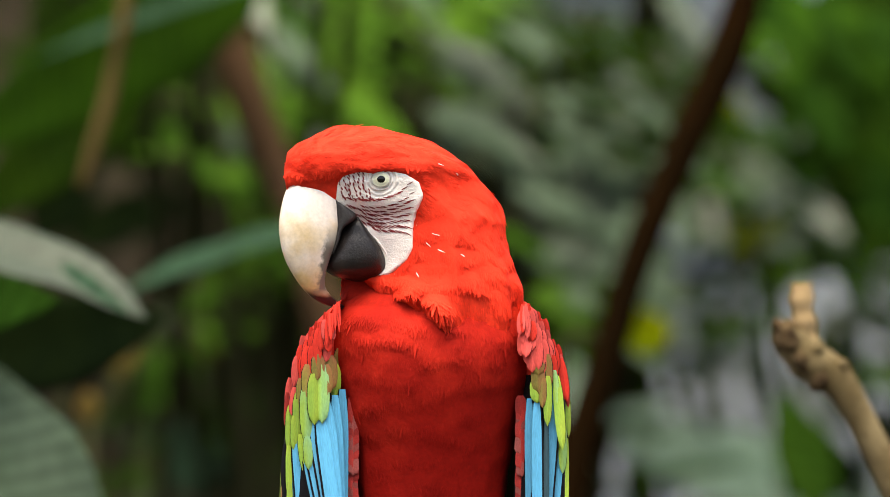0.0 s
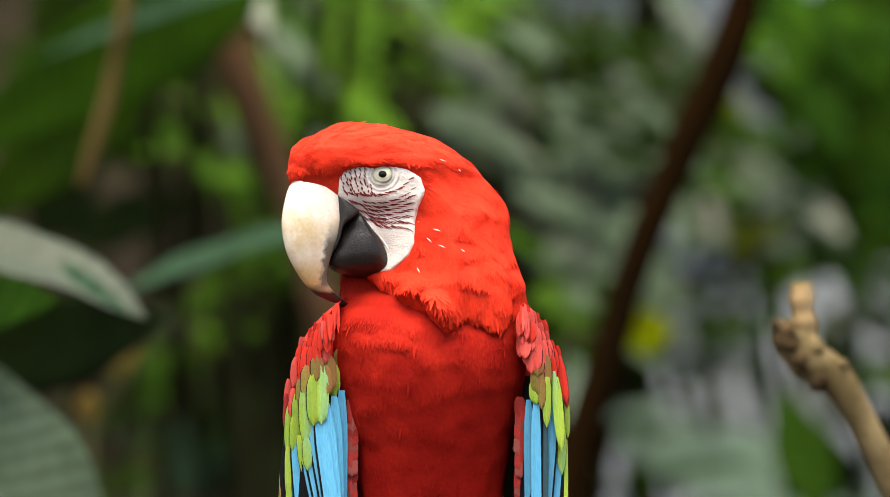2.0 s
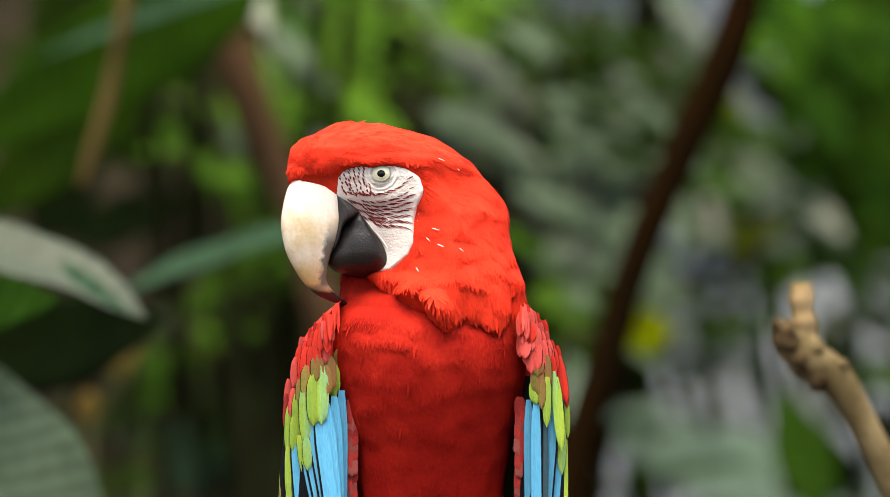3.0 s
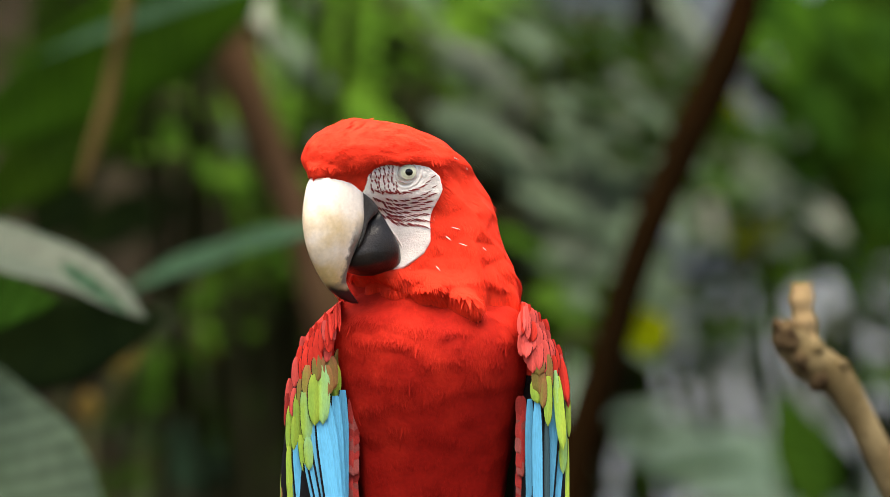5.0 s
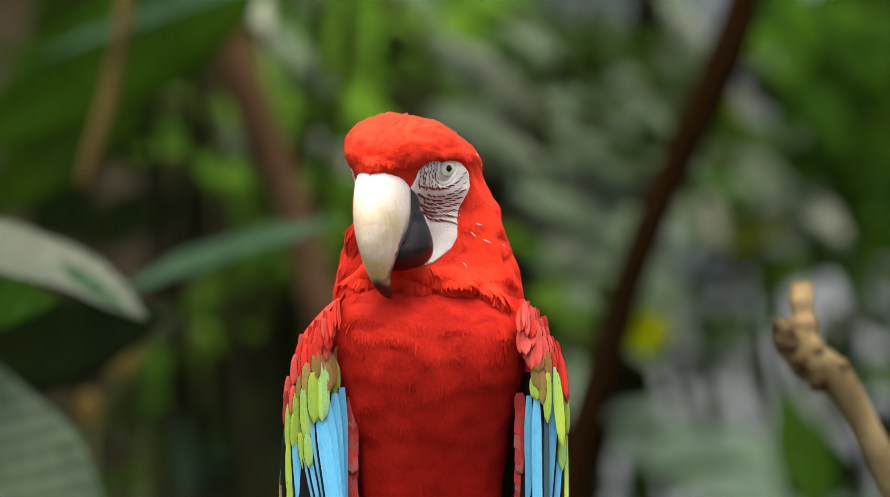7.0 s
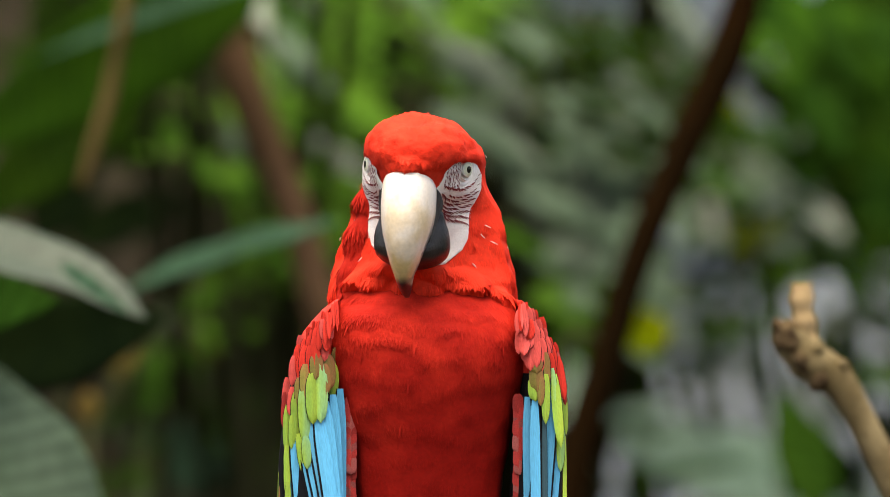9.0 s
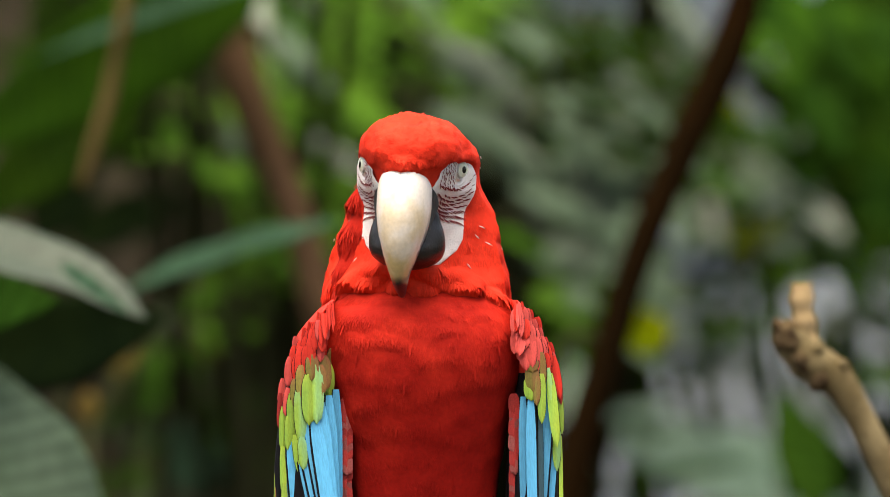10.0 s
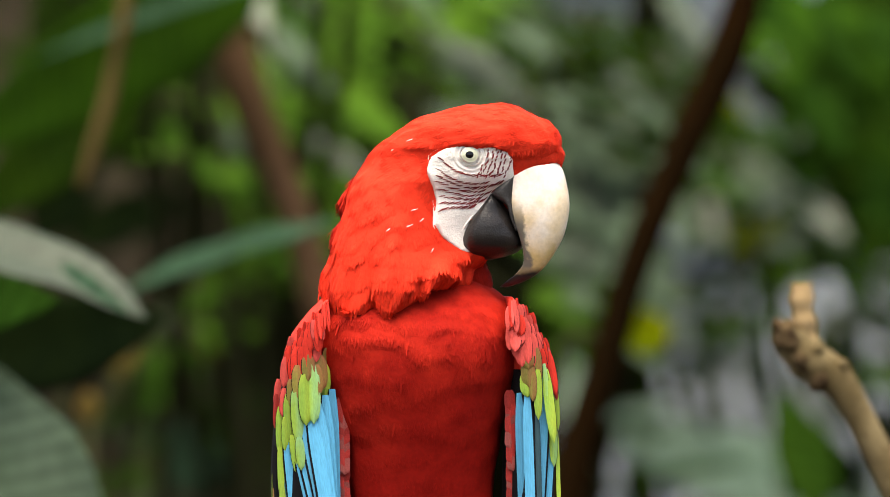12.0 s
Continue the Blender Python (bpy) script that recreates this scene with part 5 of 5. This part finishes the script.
def perch():
    z = EYE_Z - (BASE_Y - 438) * S
    root = tagged(new("perch"), "weathered wooden perch branch under the parrot", "perch")
    root.location = (0, 0, 0)
    y = 10 * S
    pts = [Vector((-0.5, y, z - 100 * S)), Vector((-0.2, y + .004, z - 96 * S)), Vector((0, y, z - 98 * S)), Vector((0.3, y - .006, z - 95 * S)), Vector((0.55, y, z - 90 * S))]
    v, f = tube(spline(pts, 40), [0.0165] * 41, 16, rough=0.1, seed=2)
    part("crossbar", mesh_of("crossbar", v, f, PERCH), root)
    v, f = tube([Vector((-0.45, y + .03, -0.02)), Vector((-0.45, y + .03, 0.6)), Vector((-0.44, y + .03, z - 60 * S))], [0.035, 0.03, 0.026], 16, rough=0.1, seed=4)
    part("post", mesh_of("post", v, f, PERCH), root)


ground()
bank("rock_bank", "rough grey rock bank behind the shrubs", "rock", ROCK, 0.1, 5.0, 7.4, 3.1)
bank("earth_bank", "dark earth bank under the thicket", "earth", SOIL, -5.0, 0.12, 7.0, 6.3)
background()
stub_branch()
perch()
macaw = build_bird()
macaw_head, macaw_eyelids = build_head(macaw)

# seconds: turn, nod, lean of the head; place of the point between the eyes
HEAD_PATH = [
    (0.0, -72.0, 1.1, 1.0, 643.7, 315.2), (0.2, -73.5, 0.5, -0.2, 650.5, 312.8), (0.3, -74.4, 0.0, -1.0, 657.0, 311.5), (0.5, -74.6, -0.1, -1.2, 656.5, 311.5), (1.0, -75.0, -0.2, -1.4, 652.0, 310.2), (1.5, -75.0, -0.2, -1.4, 651.2, 310.2),
    (2.0, -75.2, -0.1, -1.4, 651.2, 310.2), (2.5, -76.3, 0.1, -1.4, 650.8, 310.2), (3.0, -76.3, 0.1, -1.4, 650.5, 309.2), (3.2, -75.5, 0.1, -1.4, 650.2, 308.8), (4.8, -46.5, 0.0, -0.6, 651.5, 305.3), (5.0, -43.5, 0.0, -0.5, 653.7, 304.9),
    (5.5, -38.5, 0.1, -0.7, 668.6, 302.5), (6.0, -29.2, 0.8, 0.5, 680.6, 300.0), (6.5, -22.7, 0.6, 1.2, 695.4, 296.9), (7.0, -20.4, 0.6, 1.3, 704.0, 295.1), (7.2, -19.4, 0.6, 1.4, 707.0, 294.9),
    (8.8, -8.5, 0.4, 3.0, 734.0, 294.3), (9.0, -8.3, 0.4, 3.0, 734.5, 294.3), (9.5, -7.6, 0.0, 3.1, 731.5, 294.7), (10.0, -7.6, -0.3, 3.0, 725.9, 294.6), (10.5, -7.5, -0.2, 3.0, 728.9, 293.3),
    (10.6, -6.8, -0.3, 3.1, 731.5, 293.0), (10.7, 0.5, -0.6, 3.6, 749.0, 292.3), (10.8, 7.4, -1.0, 4.2, 765.1, 291.3), (11.0, 13.0, -0.6, 3.5, 776.0, 288.3), (11.1, 24.5, -0.5, 3.4, 784.5, 286.4),
    (11.2, 49.0, 0.0, 2.6, 808.0, 285.5), (11.3, 61.0, 0.3, 1.8, 819.0, 285.5), (11.5, 68.5, 0.6, 1.3, 832.5, 284.3), (11.8, 74.5, 0.6, 1.7, 842.0, 280.0), (12.0, 76.2, 0.6, 2.0, 849.0, 277.1)]
# seconds: shift, rise, turn and lean of the body
BODY_PATH = [
    (0.0, 0, 0, 0.0, 0.0), (0.5, -2, -1, 0.3, 0.0), (1.0, -2, -1, 0.3, 0.0), (2.0, -2, -2, 0.3, 0.0), (3.0, -2, -2, 0.3, 0.0), (5.0, -0.5, -1, 0.8, 0.1), (5.5, -0.5, 1, 1.2, 0.1), (6.0, -2, 3, 1.8, 0.2),
    (6.5, -3.5, 5, 2.2, 0.3), (7.0, -4, 4, 2.3, 0.3), (9.0, -7.5, 2, 2.6, 0.3), (9.5, -10, 2, 2.8, 0.4), (10.0, -14.5, 1.5, 3.0, 0.6), (10.5, -13.5, 1.5, 3.0, 0.6), (11.0, -16.5, 2, 3.6, 0.7), (11.5, -23.5, 2, 4.4, 1.6), (12.0, -21, 5, 4.6, 1.6)]


def body_pose(t):
    dx, dz, turn, lean = table(BODY_PATH, t)
    q = Matrix.Translation(at(AXIS_X, BASE_Y, FOCUS)) @ Matrix.Translation(Vector((dx, 0, dz)) * S)
    lift = Matrix.Translation(Vector((0, 0, 250 * S)))
    return q @ lift @ pose(0, 0, 0, 0, -lean, turn) @ lift.inverted()


def head_pose(row):
    t, turn, nod, lean, px, py = row
    far = FOCUS - 115 * math.cos(radians(turn)) * S
    m = Matrix.Translation(at(px, py, far)) @ Matrix.Rotation(radians(turn), 4, 'Z') @ Matrix.Rotation(radians(nod), 4, 'X') @ Matrix.Rotation(radians(lean), 4, 'Y')
    return body_pose(t).inverted() @ m


def motions():
    walk(macaw, [(r[0], body_pose(r[0])) for r in BODY_PATH])
    walk(macaw_head, [(r[0], head_pose(r)) for r in HEAD_PATH])
    for side, lid in macaw_eyelids:     # two blinks
        x = (head_x(0, 0) - 11) * S * side
        walk(lid, [(t, pose(x, 0, 0, 0, side * a, -12 * side)) for t, a in ((0.0, 140), (0.1, 140), (0.1334, 68), (0.1667, 0), (0.2334, 0), (0.2667, 68), (0.3, 140), (5.0, 140), (10.5, 140), (10.5334, 68), (10.5667, 0), (10.6334, 0), (10.6667, 68), (10.7, 140), (12.0, 140))])


motions()
